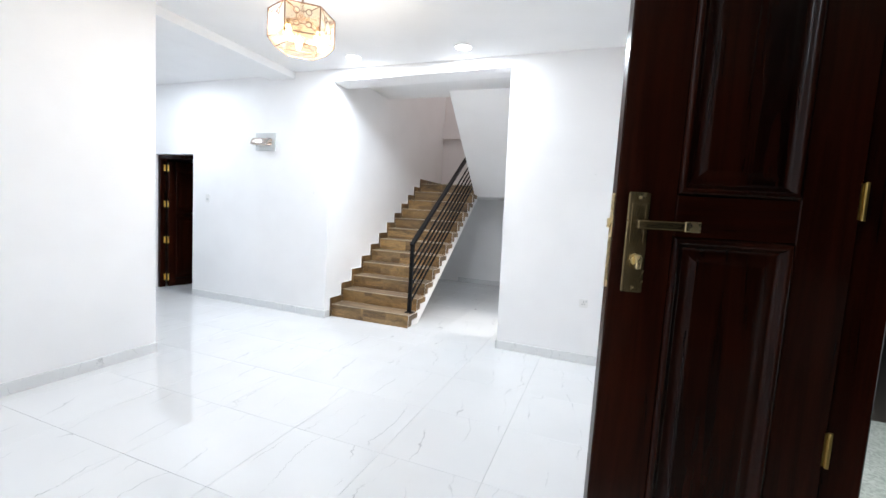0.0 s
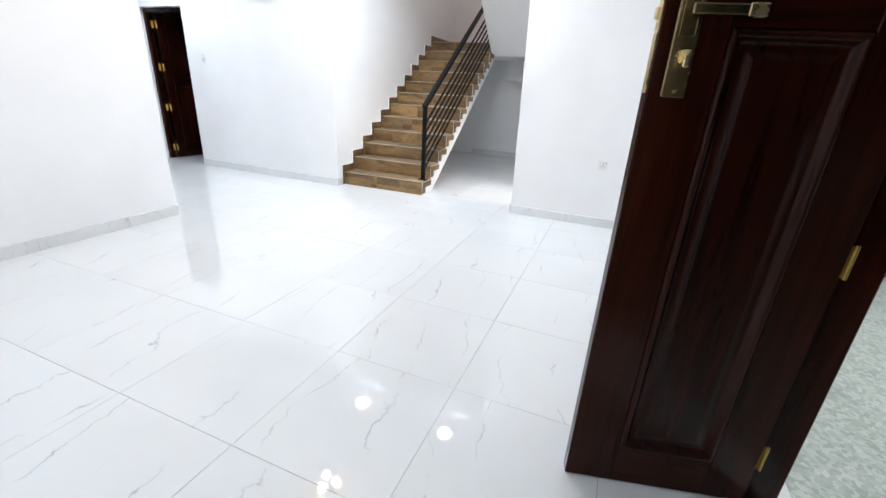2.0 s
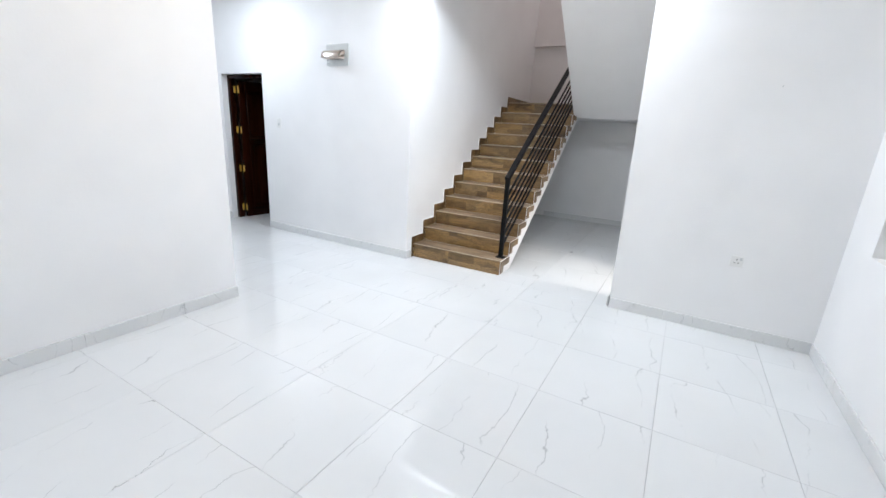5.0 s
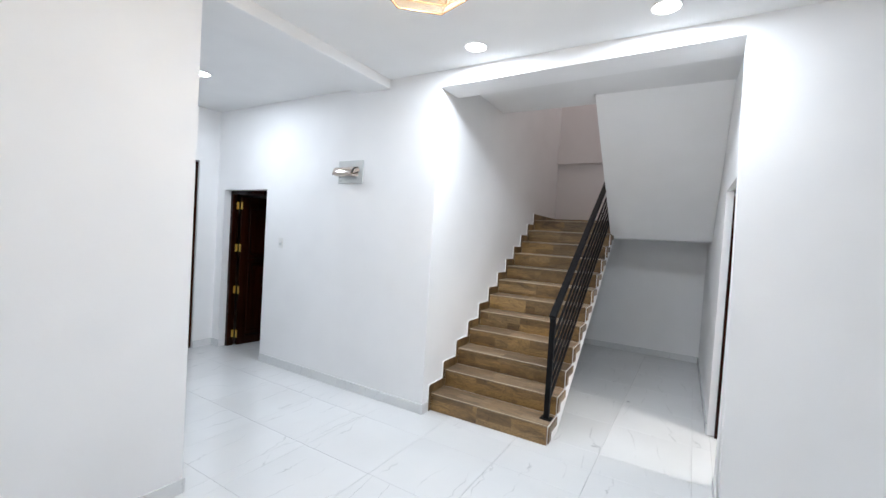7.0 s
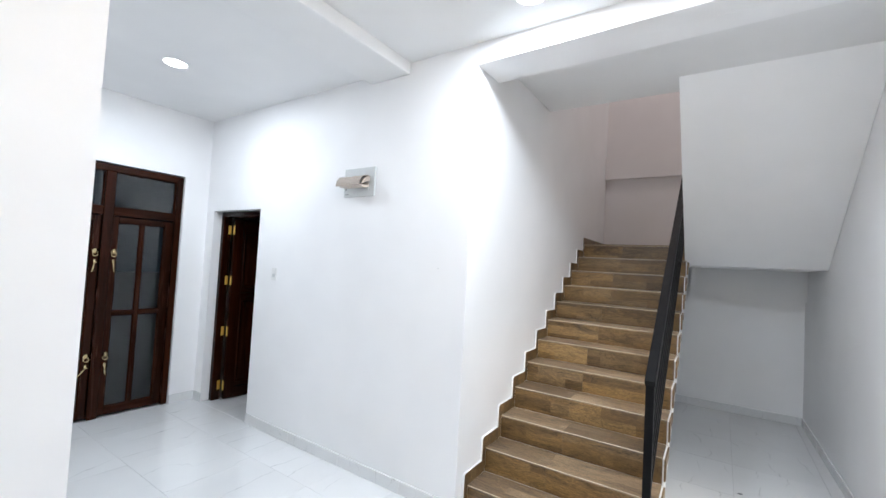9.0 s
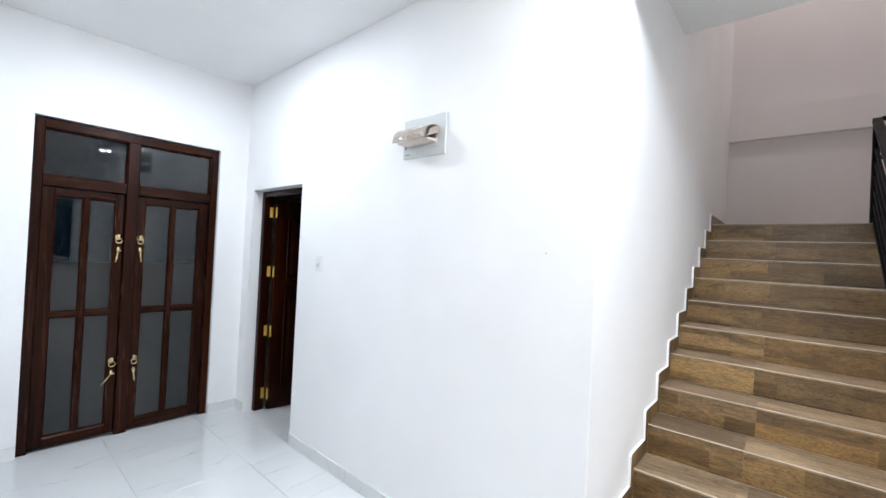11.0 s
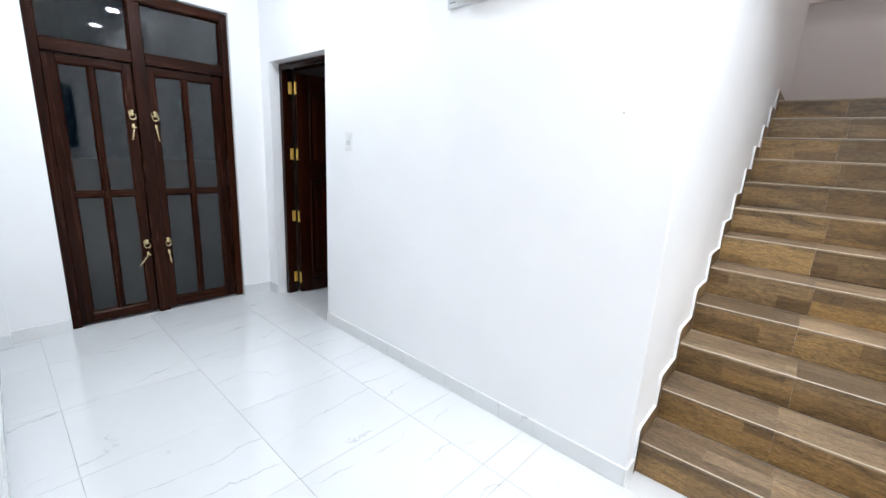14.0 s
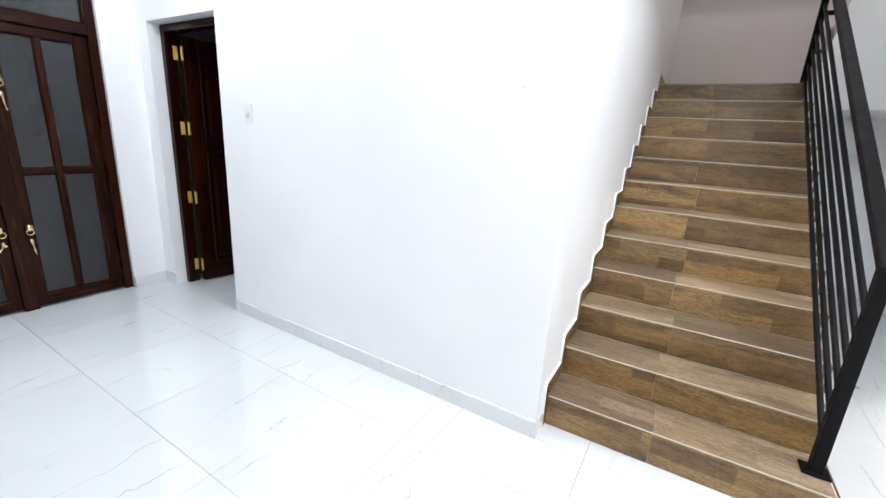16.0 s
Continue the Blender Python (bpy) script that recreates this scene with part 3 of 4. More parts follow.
def bead(x0, x1, ya, yb, za, zb, parent):
    """A chamfered wooden strip round a pane, holding the glass."""
    bm = bmesh.new()
    rings = []
    for x, inset in ((x0, 0.0), (x1, 0.0), (x1 - 0.001, 0.003), (x0 + 0.002, 0.011), (x0, 0.011)):
        rings.append([bm.verts.new((x, y, z)) for y, z in ((ya + inset, za + inset), (yb - inset, za + inset), (yb - inset, zb - inset), (ya + inset, zb - inset))])
    for i in range(5):
        for k in range(4):
            bm.faces.new((rings[i][k], rings[i][(k + 1) % 4], rings[(i + 1) % 5][(k + 1) % 4], rings[(i + 1) % 5][k]))
    part("glazing_bead", bm, REDWOOD, parent)


def settle(ob, x, y):
    """The panes sit a little out of square in their rebates."""
    ob.matrix_basis = pose(x, y, 0, 0, 0, -0.4) @ pose(-x, -y, 0)


MULL = (3.585, 3.665)
member("jamb", (FX0, GD_Y0 + 0.003, 0.0), (FX1, GD_Y0 + 0.058, GD_Z - 0.012), glazed)
member("jamb", (FX0, GD_Y1 - 0.058, 0.0), (FX1, GD_Y1 - 0.003, GD_Z - 0.012), glazed)
member("head", (FX0, GD_Y0 + 0.058, GD_Z - 0.075), (FX1, GD_Y1 - 0.058, GD_Z - 0.012), glazed, REDWOOD_RAIL)
member("mullion", (FX0, MULL[0], 0.0), (FX1 + 0.006, MULL[1], GD_Z - 0.075), glazed)
for y0, y1 in ((GD_Y0 + 0.058, MULL[0]), (MULL[1], GD_Y1 - 0.058)):
    member("transom_rail", (FX0, y0, 1.925), (FX1, y1, 2.005), glazed, REDWOOD_RAIL)
    settle(boxes("transom_pane", GLASS, [((FX0 + 0.03, y0, 2.005), (FX0 + 0.036, y1, GD_Z - 0.075))], glazed), FX0 + 0.033, (y0 + y1) / 2)
    bead(FX0 + 0.0365, FX0 + 0.056, y0, y1, 2.005, GD_Z - 0.075, glazed)
LEAF_X0, LEAF_X1 = FX0 + 0.012, FX1 - 0.030
for side, (y0, y1) in enumerate(((GD_Y0 + 0.060, MULL[0] - 0.002), (MULL[1] + 0.002, GD_Y1 - 0.060))):
    s_out, s_in = 0.072, 0.055
    a, b = (y0 + s_out, y1 - s_in) if side == 0 else (y0 + s_in, y1 - s_out)
    lf = member("leaf_frame", (LEAF_X0, y0, 0.012), (LEAF_X1, a, 1.92), glazed)
    member("stile", (LEAF_X0, b, 0.012), (LEAF_X1, y1, 1.92), lf)
    member("rail", (LEAF_X0, a, 0.012), (LEAF_X1, b, 0.085), lf, REDWOOD_RAIL)
    member("rail", (LEAF_X0, a, 1.862), (LEAF_X1, b, 1.92), lf, REDWOOD_RAIL)
    mid = (a + b) / 2
    member("glazing_bar", (LEAF_X0 + 0.006, mid - 0.016, 0.085), (LEAF_X1 - 0.004, mid + 0.016, 1.862), lf)
    for ya, yb in ((a, mid - 0.016), (mid + 0.016, b)):
        member("glazing_bar", (LEAF_X0 + 0.006, ya, 0.962), (LEAF_X1 - 0.004, yb, 0.998), lf, REDWOOD_RAIL)
        for za, zb in ((0.085, 0.962), (0.998, 1.862)):
            settle(boxes("pane", GLASS, [((LEAF_X0 + 0.014, ya, za), (LEAF_X0 + 0.019, yb, zb))], lf), LEAF_X0 + 0.0165, (ya + yb) / 2)
            bead(LEAF_X0 + 0.0195, LEAF_X1 - 0.010, ya, yb, za, zb, lf)
    # brass rosette with ring pull and a lever catch, at two heights
    hy = (y1 - 0.028) if side == 0 else (y0 + 0.030)
    for hz in (1.575, 0.590):
        bm = bmesh.new()
        tube(bm, (LEAF_X1, hy, hz), (LEAF_X1 + 0.006, hy, hz), 0.024, 16)
        ball(bm, (LEAF_X1 + 0.008, hy, hz + 0.008), 0.014, (0.7, 1, 1.3))
        ring(bm, (LEAF_X1 + 0.012, hy, hz - 0.026), 0.020, 0.0035, "X")
        part("ring_pull", bm, BRASS, lf, "brass ring pull on a rosette", True)
        bm = bmesh.new()
        z = hz - 0.105
        tip = (-0.062, -0.075) if (side == 0 and hz < 1) else ((-0.014, -0.085) if side == 0 else (0.010, -0.082))
        ball(bm, (LEAF_X1 + 0.006, hy, z + 0.012), 0.013, (0.7, 1, 1.4))
        tube(bm, (LEAF_X1 + 0.010, hy - 0.012, z), (LEAF_X1 + 0.010, hy + 0.014 + 0.02 * (side == 0), z), 0.006, 10)
        tube(bm, (LEAF_X1 + 0.012, hy, z), (LEAF_X1 + 0.018, hy + tip[0], z + tip[1]), 0.007, 10, 0.0045)
        ball(bm, (LEAF_X1 + 0.018, hy + tip[0], z + tip[1]), 0.0065)
        part("lever_catch", bm, BRASS, lf, "small brass lever catch", True)

# ---- open door of the dark room ----
d1_frame = thing("door_frame", "dark mahogany door frame set back in the doorway", "door frame", kind="structure")
FY0, FY1 = Y_NORTH + 0.085, Y_NORTH + 0.175
for lo, hi in (((D1_X0 + 0.003, FY0, 0), (D1_X0 + 0.055, FY1, D1_Z - 0.004)), ((D1_X1 - 0.055, FY0, 0), (D1_X1 - 0.003, FY1, D1_Z - 0.004)),
               ((D1_X0 + 0.055, FY0, D1_Z - 0.055), (D1_X1 - 0.055, FY1, D1_Z - 0.004))):
    bm = bmesh.new()
    box(bm, lo, hi, 0.004)
    part("frame_member", bm, MAHOGANY, d1_frame)
for z in (1.885, 1.32, 0.755, 0.16):
    bm = bmesh.new()
    box(bm, (D1_X0 + 0.054, FY1 - 0.034, z - 0.050), (D1_X0 + 0.0575, FY1 - 0.002, z + 0.050), 0.001)
    part("hinge_leaf", bm, GOLD, d1_frame, "bright brass hinge leaf")
room_door = thing("door_3", "dark mahogany panelled door standing open into a dark room", "door")
room_door.matrix_world = pose(D1_X0 + 0.088, FY1 + 0.012, 0.010, 0, 0, 82) @ pose(0.76, 0, 0, 0, 0, 180)
panel_door(room_door, 0.76, 2.00, 0.04, [(0.16, 1.10), (1.22, 1.86)], 0.11, 0.11, MAHOGANY, MAHOGANY_RAIL)
for z in (1.875, 1.31, 0.745, 0.15):
    bm = bmesh.new()
    box(bm, (0.760, -0.017, z - 0.050), (0.7635, 0.034, z + 0.050), 0.001)
    hinge = part("hinge", bm, GOLD, room_door, "bright brass butt hinge")
    for k in range(5):
        bm = bmesh.new()
        tube(bm, (0.770, 0.032, z - 0.050 + 0.0202 * k), (0.770, 0.032, z - 0.031 + 0.0202 * k), 0.0075, 10)
        part("knuckle", bm, GOLD, hinge)
    for dz in (-0.034, -0.012, 0.012, 0.034):
        bm = bmesh.new()
        tube(bm, (0.7633, -0.002 + 0.008 * (1 if dz in (-0.012, 0.034) else -1), z + dz), (0.7642, -0.002 + 0.008 * (1 if dz in (-0.012, 0.034) else -1), z + dz), 0.0042, 8)
        part("screw", bm, HINGE_BRASS, hinge)

# ---- doorway to the side room ----
d3_frame = thing("door_frame", "dark mahogany door frame beside the stairs", "door frame", kind="structure")
SX0, SX1 = X_SIDE + 0.055, X_SIDE + 0.168
for lo, hi in (((SX0, D3_Y1 - 0.058, 0), (SX1, D3_Y1 - 0.003, D3_Z - 0.004)), ((SX0, D3_Y0 + 0.003, 0), (SX1, D3_Y0 + 0.058, D3_Z - 0.004)),
               ((SX0, D3_Y0 + 0.058, D3_Z - 0.058), (SX1, D3_Y1 - 0.058, D3_Z - 0.004))):
    bm = bmesh.new()
    box(bm, lo, hi, 0.004)
    part("frame_member", bm, MAHOGANY, d3_frame)
bm = bmesh.new()
box(bm, (SX0 + 0.04, D3_Y1 - 0.063, 0.96), (SX0 + 0.065, D3_Y1 - 0.058, 1.06))
part("strike_plate", bm, BLACK, d3_frame, "dark metal strike plate")
skewed(d3_frame)

# ---- stairs ----
stairs = thing("staircase", "straight flight of stairs clad in brown wood-look tiles", "staircase", kind="structure")
bm = bmesh.new()
CLAD = 0.012
outline = [(STAIR_Y + CLAD, 0.0)]
for i in range(STEPS):
    outline += [(STAIR_Y + i * GOING + CLAD, (i + 1) * RISE - CLAD), (STAIR_Y + (i + 1) * GOING + CLAD, (i + 1) * RISE - CLAD)]
outline = outline[:-1] + [(Y_BACK, LAND_Z - CLAD), (Y_BACK, LAND_Z - 0.2), (LAND_Y + 0.12, LAND_Z - 0.2), (STAIR_Y + 0.30, 0.0)]
prism(bm, outline, "X", X_STAIR + 0.002, STAIR_R + 0.010)
part("waist_slab", bm, WALL, stairs, "white plastered side of the flight")
bm = bmesh.new()
box(bm, (STAIR_R + 0.010, LAND_Y, LAND_Z - 0.2), (X_SIDE - 0.002, Y_BACK, LAND_Z))
part("landing", bm, WALL, stairs, "white plastered landing slab")
# second flight, seen from below
bm = bmesh.new()
outline = [(LAND_Y - 0.001, LAND_Z - 0.2), (LAND_Y - 0.001, LAND_Z)]
for i in range(7):
    outline += [(LAND_Y - 0.001 - i * 0.228, LAND_Z + (i + 1) * RISE), (LAND_Y - 0.001 - (i + 1) * 0.228, LAND_Z + (i + 1) * RISE)]
outline += [(5.70, TOP), (5.70, STAIR_Z)]
prism(bm, outline, "X", STAIR_R - 0.02, X_SIDE - 0.002)
part("upper_flight", bm, WALL, stairs, "white plastered underside of the upper flight")


def tile_mesh(name, sx, sy, sz, ch, material):
    """A tile with chamfered top edges, its centre at the middle of its foot."""
    bm = bmesh.new()
    lo = [bm.verts.new((x, y, 0)) for x, y in ((-sx / 2, -sy / 2), (sx / 2, -sy / 2), (sx / 2, sy / 2), (-sx / 2, sy / 2))]
    mid = [bm.verts.new((v.co.x, v.co.y, sz - ch)) for v in lo]
    up = [bm.verts.new((v.co.x - math.copysign(ch, v.co.x), v.co.y - math.copysign(ch, v.co.y), sz)) for v in lo]
    for a, b in ((lo, mid), (mid, up)):
        for k in range(4):
            bm.faces.new((a[k], a[(k + 1) % 4], b[(k + 1) % 4], b[k]))
    bm.faces.new(up)
    bm.faces.new(lo[::-1])
    bmesh.ops.recalc_face_normals(bm, faces=bm.faces)
    me = bpy.data.meshes.new(name)
    bm.to_mesh(me)
    bm.free()
    me.materials.append(material)
    return me


MESHES = {}


def lay(name, sx, sy, sz, ch, material, parent, m):
    key = (name, round(sx, 3), round(sy, 3), round(sz, 3), material.name)
    if key not in MESHES:
        MESHES[key] = tile_mesh(name, sx, sy, sz, ch, material)
    ob = new(name, MESHES[key])
    ob.parent = parent
    ob.matrix_basis = m
    return ob


for i in range(STEPS):
    y = STAIR_Y + i * GOING
    z = i * RISE
    jx = -2.78 - 0.03 * (i % 2)
    for x0, x1 in ((X_STAIR + 0.014, jx - 0.0003), (jx + 0.0003, STAIR_R)):
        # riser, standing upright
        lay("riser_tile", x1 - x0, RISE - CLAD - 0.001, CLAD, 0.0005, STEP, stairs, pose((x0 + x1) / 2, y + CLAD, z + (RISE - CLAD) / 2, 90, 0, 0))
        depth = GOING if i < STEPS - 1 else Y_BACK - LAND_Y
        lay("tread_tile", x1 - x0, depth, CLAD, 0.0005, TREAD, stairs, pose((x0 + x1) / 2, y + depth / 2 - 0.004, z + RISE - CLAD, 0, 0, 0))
    bm = bmesh.new()
    box(bm, (X_STAIR + 0.014, y - 0.005, z + RISE - 0.005), (STAIR_R + 0.002, y + 0.002, z + RISE + 0.001), 0.002)
    part("nosing_trim", bm, NOSING, stairs, "cream plastic tile edge trim")
    # stepped skirting on the wall and the clad outer edge
    S, C = 0.085, 0.012
    xa, xb = X_STAIR + 0.001, X_STAIR + 0.013
    y1 = y + GOING if i < STEPS - 1 else Y_BACK - 0.001
    ys, ye, zt = y - S * 0.55, y1 - S * 0.55 * (i < STEPS - 1), z + RISE + S
    bm = bmesh.new()
    prism(bm, [(ys, z + 0.001), (ys, zt - C), (ys + C, zt), (ye, zt), (ye, z + RISE - 0.001), (y - 0.0005, z + RISE - 0.001), (y - 0.0005, z + 0.001)], "X", xa, xb)
    part("stepped_skirting", bm, STEP, stairs)
    bm = bmesh.new()
    E = 0.0045
    low = z + S if i else 0.0
    prism(bm, [(ys, low), (ys - E, low), (ys - E, zt - C + E * 0.4), (ys + C - E * 0.4, zt + E), (ye - E, zt + E), (ye - E, zt), (ys + C, zt), (ys, zt - C)], "X", xa, xb + 0.001)
    part("skirting_edge", bm, WALL, stairs)
    bm = bmesh.new()
    y1 = y + GOING if i < STEPS - 1 else y + 0.3
    prism(bm, [(y + 0.001, z + 0.02), (y + 0.001, z + RISE - CLAD), (y1, z + RISE - CLAD), (y1 , z + RISE - 0.075), (y + 0.075, z + RISE - 0.075), (y + 0.075, z + 0.02)], "X", STAIR_R + 0.0105, STAIR_R + 0.020)
    part("side_cladding", bm, STEP, stairs)

bm = bmesh.new()
box(bm, (X_STAIR + 0.014, Y_BACK - 0.013, LAND_Z), (X_SIDE - 0.003, Y_BACK - 0.001, LAND_Z + 0.085), 0.001)
part("landing_skirting", bm, STEP, stairs)
skewed(stairs)

# ---- railing ----
railing = thing("stair_railing", "black painted steel railing along the stairs", "railing", (0, 0, 0))
RAIL_X, SLOPE = STAIR_R - 0.045, RISE / GOING
N_Y, N_TOP = 4.795, 1.056
END_Y = LAND_Y + 0.02


def bar(name, y0, z0, y1, z1, w, hgt, label=""):
    d = Vector((0, y1 - y0, z1 - z0))
    ang = math.degrees(math.atan2(d.z, d.y))
    bm = bmesh.new()
    box(bm, (-w / 2, 0, -hgt / 2), (w / 2, d.length, hgt / 2), 0.003)
    bmesh.ops.transform(bm, matrix=pose(RAIL_X, y0, z0, ang), verts=bm.verts)
    return part(name, bm, BLACK, railing, label)


bm = bmesh.new()
box(bm, (RAIL_X - 0.022, N_Y - 0.022, RISE), (RAIL_X + 0.022, N_Y + 0.022, N_TOP - 0.012), 0.003)
part("newel_post", bm, BLACK, railing)
bm = bmesh.new()
box(bm, (RAIL_X - 0.048, N_Y - 0.040, RISE + 0.001), (RAIL_X + 0.048, N_Y + 0.040, RISE + 0.011), 0.002)
for dx in (-0.036, 0.036):
    tube(bm, (RAIL_X + dx, N_Y - 0.028, RISE + 0.011), (RAIL_X + dx, N_Y - 0.028, RISE + 0.017), 0.006, 8)
part("base_plate", bm, BLACK, railing)
rise_end = (END_Y - N_Y) * SLOPE
bar("handrail", N_Y - 0.03, N_TOP - 0.03, END_Y, N_TOP - 0.01 + rise_end, 0.055, 0.04)
bm = bmesh.new()
box(bm, (RAIL_X - 0.022, END_Y - 0.022, LAND_Z), (RAIL_X + 0.022, END_Y + 0.022, N_TOP + rise_end - 0.02), 0.003)
part("end_post", bm, BLACK, railing)
for k in range(6):
    z = RISE + 0.13 + k * 0.108
    bar("bar", N_Y + 0.02, z, END_Y - 0.02, z + (END_Y - N_Y - 0.04) * SLOPE, 0.018, 0.026)
for zz in (0.22, 0.50, 0.80):
    bm = bmesh.new()
    box(bm, (RAIL_X + 0.022, END_Y - 0.015, LAND_Z + zz), (RAIL_X + 0.12, END_Y + 0.015, LAND_Z + zz + 0.03), 0.002)
    part("return_bar", bm, BLACK, railing)

skewed(railing)

# ---- ceiling lamps ----
downlight = thing("ceiling_downlight", "round recessed white ceiling downlight, lit", "ceiling light", DOWNLIGHTS[0], "ceiling downlights")
bm = bmesh.new()
ring(bm, (0, 0, -0.002), 0.084, 0.005, "Z", 32, 8)
part("trim_ring", bm, PLASTIC, downlight, "", True)
bm = bmesh.new()
bmesh.ops.create_uvsphere(bm, u_segments=32, v_segments=12, radius=0.081, matrix=Matrix.Diagonal((1, 1, 0.15, 1)))
bmesh.ops.bisect_plane(bm, geom=bm.verts[:] + bm.edges[:] + bm.faces[:], plane_co=(0, 0, -0.001), plane_no=(0, 0, 1), clear_outer=True)
part("diffuser", bm, DIFFUSER, downlight, "glowing white domed diffuser", True)
# The last two copies are fittings for the added, unseen lamps.
for p in DOWNLIGHTS[1:]:
    copy_thing(downlight, pose(*p))

LAMP_Z = 2.545
chandelier = thing("pendant_lamp", "hexagonal bronze pendant lamp with amber patterned glass, lit", "pendant lamp", (CHANDELIER[0], CHANDELIER[1], LAMP_Z))
R_TOP, R_BOT, H_LAMP, FLARE = 0.226, 0.178, 0.188, 0.058
hexa = [Vector((math.cos(radians(60 * k + 41)), math.sin(radians(60 * k + 41)), 0)) for k in range(6)]
for k in range(6):
    a, b = hexa[k], hexa[(k + 1) % 6]
    p = [a * R_TOP + Vector((0, 0, FLARE)), b * R_TOP + Vector((0, 0, FLARE)), b * R_TOP + Vector((0, 0, H_LAMP + FLARE)), a * R_TOP + Vector((0, 0, H_LAMP + FLARE))]
    low = [a * R_BOT, b * R_BOT]
    inward = ((a + b) / 2).normalized() * 0.004
    for quad, nm in (((p[0], p[1], p[2], p[3]), "shade_pane"), ((low[0], low[1], p[1], p[0]), "lower_pane")):
        bm = bmesh.new()
        f = [bm.verts.new(q) for q in quad]
        g = [bm.verts.new(q - inward) for q in quad]
        bm.faces.new(f)
        bm.faces.new(g[::-1])
        for i in range(4):
            bm.faces.new((f[i], g[i], g[(i + 1) % 4], f[(i + 1) % 4]))
        sp = part(nm, bm, SHADE, chandelier, "amber translucent glass pane")
        sp.visible_shadow = False
    bm = bmesh.new()
    for u, v, r in ((p[0], p[3], 0.0050), (p[3], p[2], 0.0050), (p[0], p[1], 0.0040), (low[0], low[1], 0.0035), (low[0], p[0], 0.0035)):
        tube(bm, u, v, r, 6)
    part("frame_edge", bm, BRONZE, chandelier)
    # pattern of linked rings on the pane
    ex, ez, nrm = (b - a).normalized(), Vector((0, 0, 1)), ((a + b) / 2).normalized()
    mid = (p[0] + p[2]) / 2 + nrm * 0.004
    turn = Matrix((ex, nrm, ez)).transposed().to_4x4()
    at = Matrix.Translation(mid) @ turn
    rb = bmesh.new()
    for sx in (-0.040, 0.040):
        for sz in (-0.040, 0.040):
            ring(rb, (sx, 0, sz), 0.019, 0.0030, "Y", 16, 6)
        tube(rb, (sx, 0, -0.021), (sx, 0, 0.021), 0.0028, 6)
    for sz in (-0.040, 0.040):
        tube(rb, (-0.021, 0, sz), (0.021, 0, sz), 0.0028, 6)
    for sx in (-1, 1):
        for sz in (-1, 1):
            tube(rb, (sx * 0.053, 0, sz * 0.053), (sx * 0.110, 0, sz * 0.092), 0.0028, 6)
    bmesh.ops.transform(rb, matrix=at, verts=rb.verts)
    part("ring_pattern", rb, BRONZE, chandelier)
bm = bmesh.new()
tube(bm, (0, 0, H_LAMP + FLARE - 0.03), (0, 0, LIVING_Z - LAMP_Z - 0.03), 0.006, 8)
part("stem", bm, BRONZE, chandelier)
bm = bmesh.new()
tube(bm, (0, 0, LIVING_Z - LAMP_Z - 0.03), (0, 0, LIVING_Z - LAMP_Z), 0.06, 24)
part("canopy", bm, BRONZE, chandelier)
bm = bmesh.new()
for k in range(3):
    d = hexa[2 * k]
    tube(bm, (0, 0, H_LAMP + FLARE - 0.02), tuple(d * R_TOP + Vector((0, 0, H_LAMP + FLARE))), 0.005, 6)
    tube(bm, (0, 0, H_LAMP + FLARE - 0.02), (0.12 * math.cos(radians(120 * k + 20)), 0.12 * math.sin(radians(120 * k + 20)), H_LAMP - 0.02), 0.006, 6)
part("arms", bm, BRONZE, chandelier)
for k in range(3):
    x, y = 0.12 * math.cos(radians(120 * k + 20)), 0.12 * math.sin(radians(120 * k + 20))
    bm = bmesh.new()
    tube(bm, (x, y, 0.135), (x, y, 0.175), 0.016, 10)
    part("lamp_holder", bm, BRONZE, chandelier)
    bm = bmesh.new()
    ball(bm, (x, y, 0.088), 0.022, (1, 1, 2.2))
    part("bulb", bm, BULB, chandelier, "glowing warm bulb", True).visible_shadow = False

# ---- wall fittings ----
dist = thing("distribution_box", "white distribution box with its smoked cover lifted", "distribution box", (-4.305, Y_NORTH, 2.247))
bm = bmesh.new()
box(bm, (-0.168, -0.016, -0.117), (0.168, -0.001, 0.117), 0.005, 2)
part("box_plate", bm, GREY_PLASTIC, dist)
bm = bmesh.new()
box(bm, (-0.125, -0.0185, -0.070), (0.110, -0.0155, 0.046), 0.001)
part("breaker_window", bm, GREY_PLASTIC, dist)
bm = bmesh.new()
prism(bm, [(-0.018, -0.006), (-0.018, -0.040), (-0.030, -0.048), (-0.088, -0.050), (-0.112, -0.042), (-0.085, -0.036), (-0.030, -0.030)], "X", -0.128, 0.112)
part("cover_lip", bm, BEIGE, dist, "pale beige inner lip of the cover")
bm = bmesh.new()
N = 9
prof = [(-0.020 - 0.112 * math.sin(math.pi * 0.5 * k / (N - 1)), 0.042 - 0.085 * (1 - math.cos(math.pi * 0.5 * k / (N - 1))) + 0.012 * math.sin(math.pi * k / (N - 1))) for k in range(N)]
prof += [(a + 0.001, b - 0.004) for a, b in prof[::-1]]
prism(bm, prof, "X", -0.140, 0.120)
part("flap", bm, SMOKED, dist, "lifted glossy brown cover flap")
for xx in (-0.132, 0.114):
    bm = bmesh.new()
    prism(bm, [(-0.018, 0.040), (-0.018, 0.002), (-0.055, -0.008), (-0.112, -0.036), (-0.088, 0.010), (-0.050, 0.034)], "X", xx, xx + 0.005)
    part("flap_side", bm, SMOKED, dist)
bm = bmesh.new()
box(bm, (-0.155, -0.0175, -0.060), (-0.135, -0.016, -0.020))
part("printed_mark", bm, GREY_MARK, dist)
bm = bmesh.new()
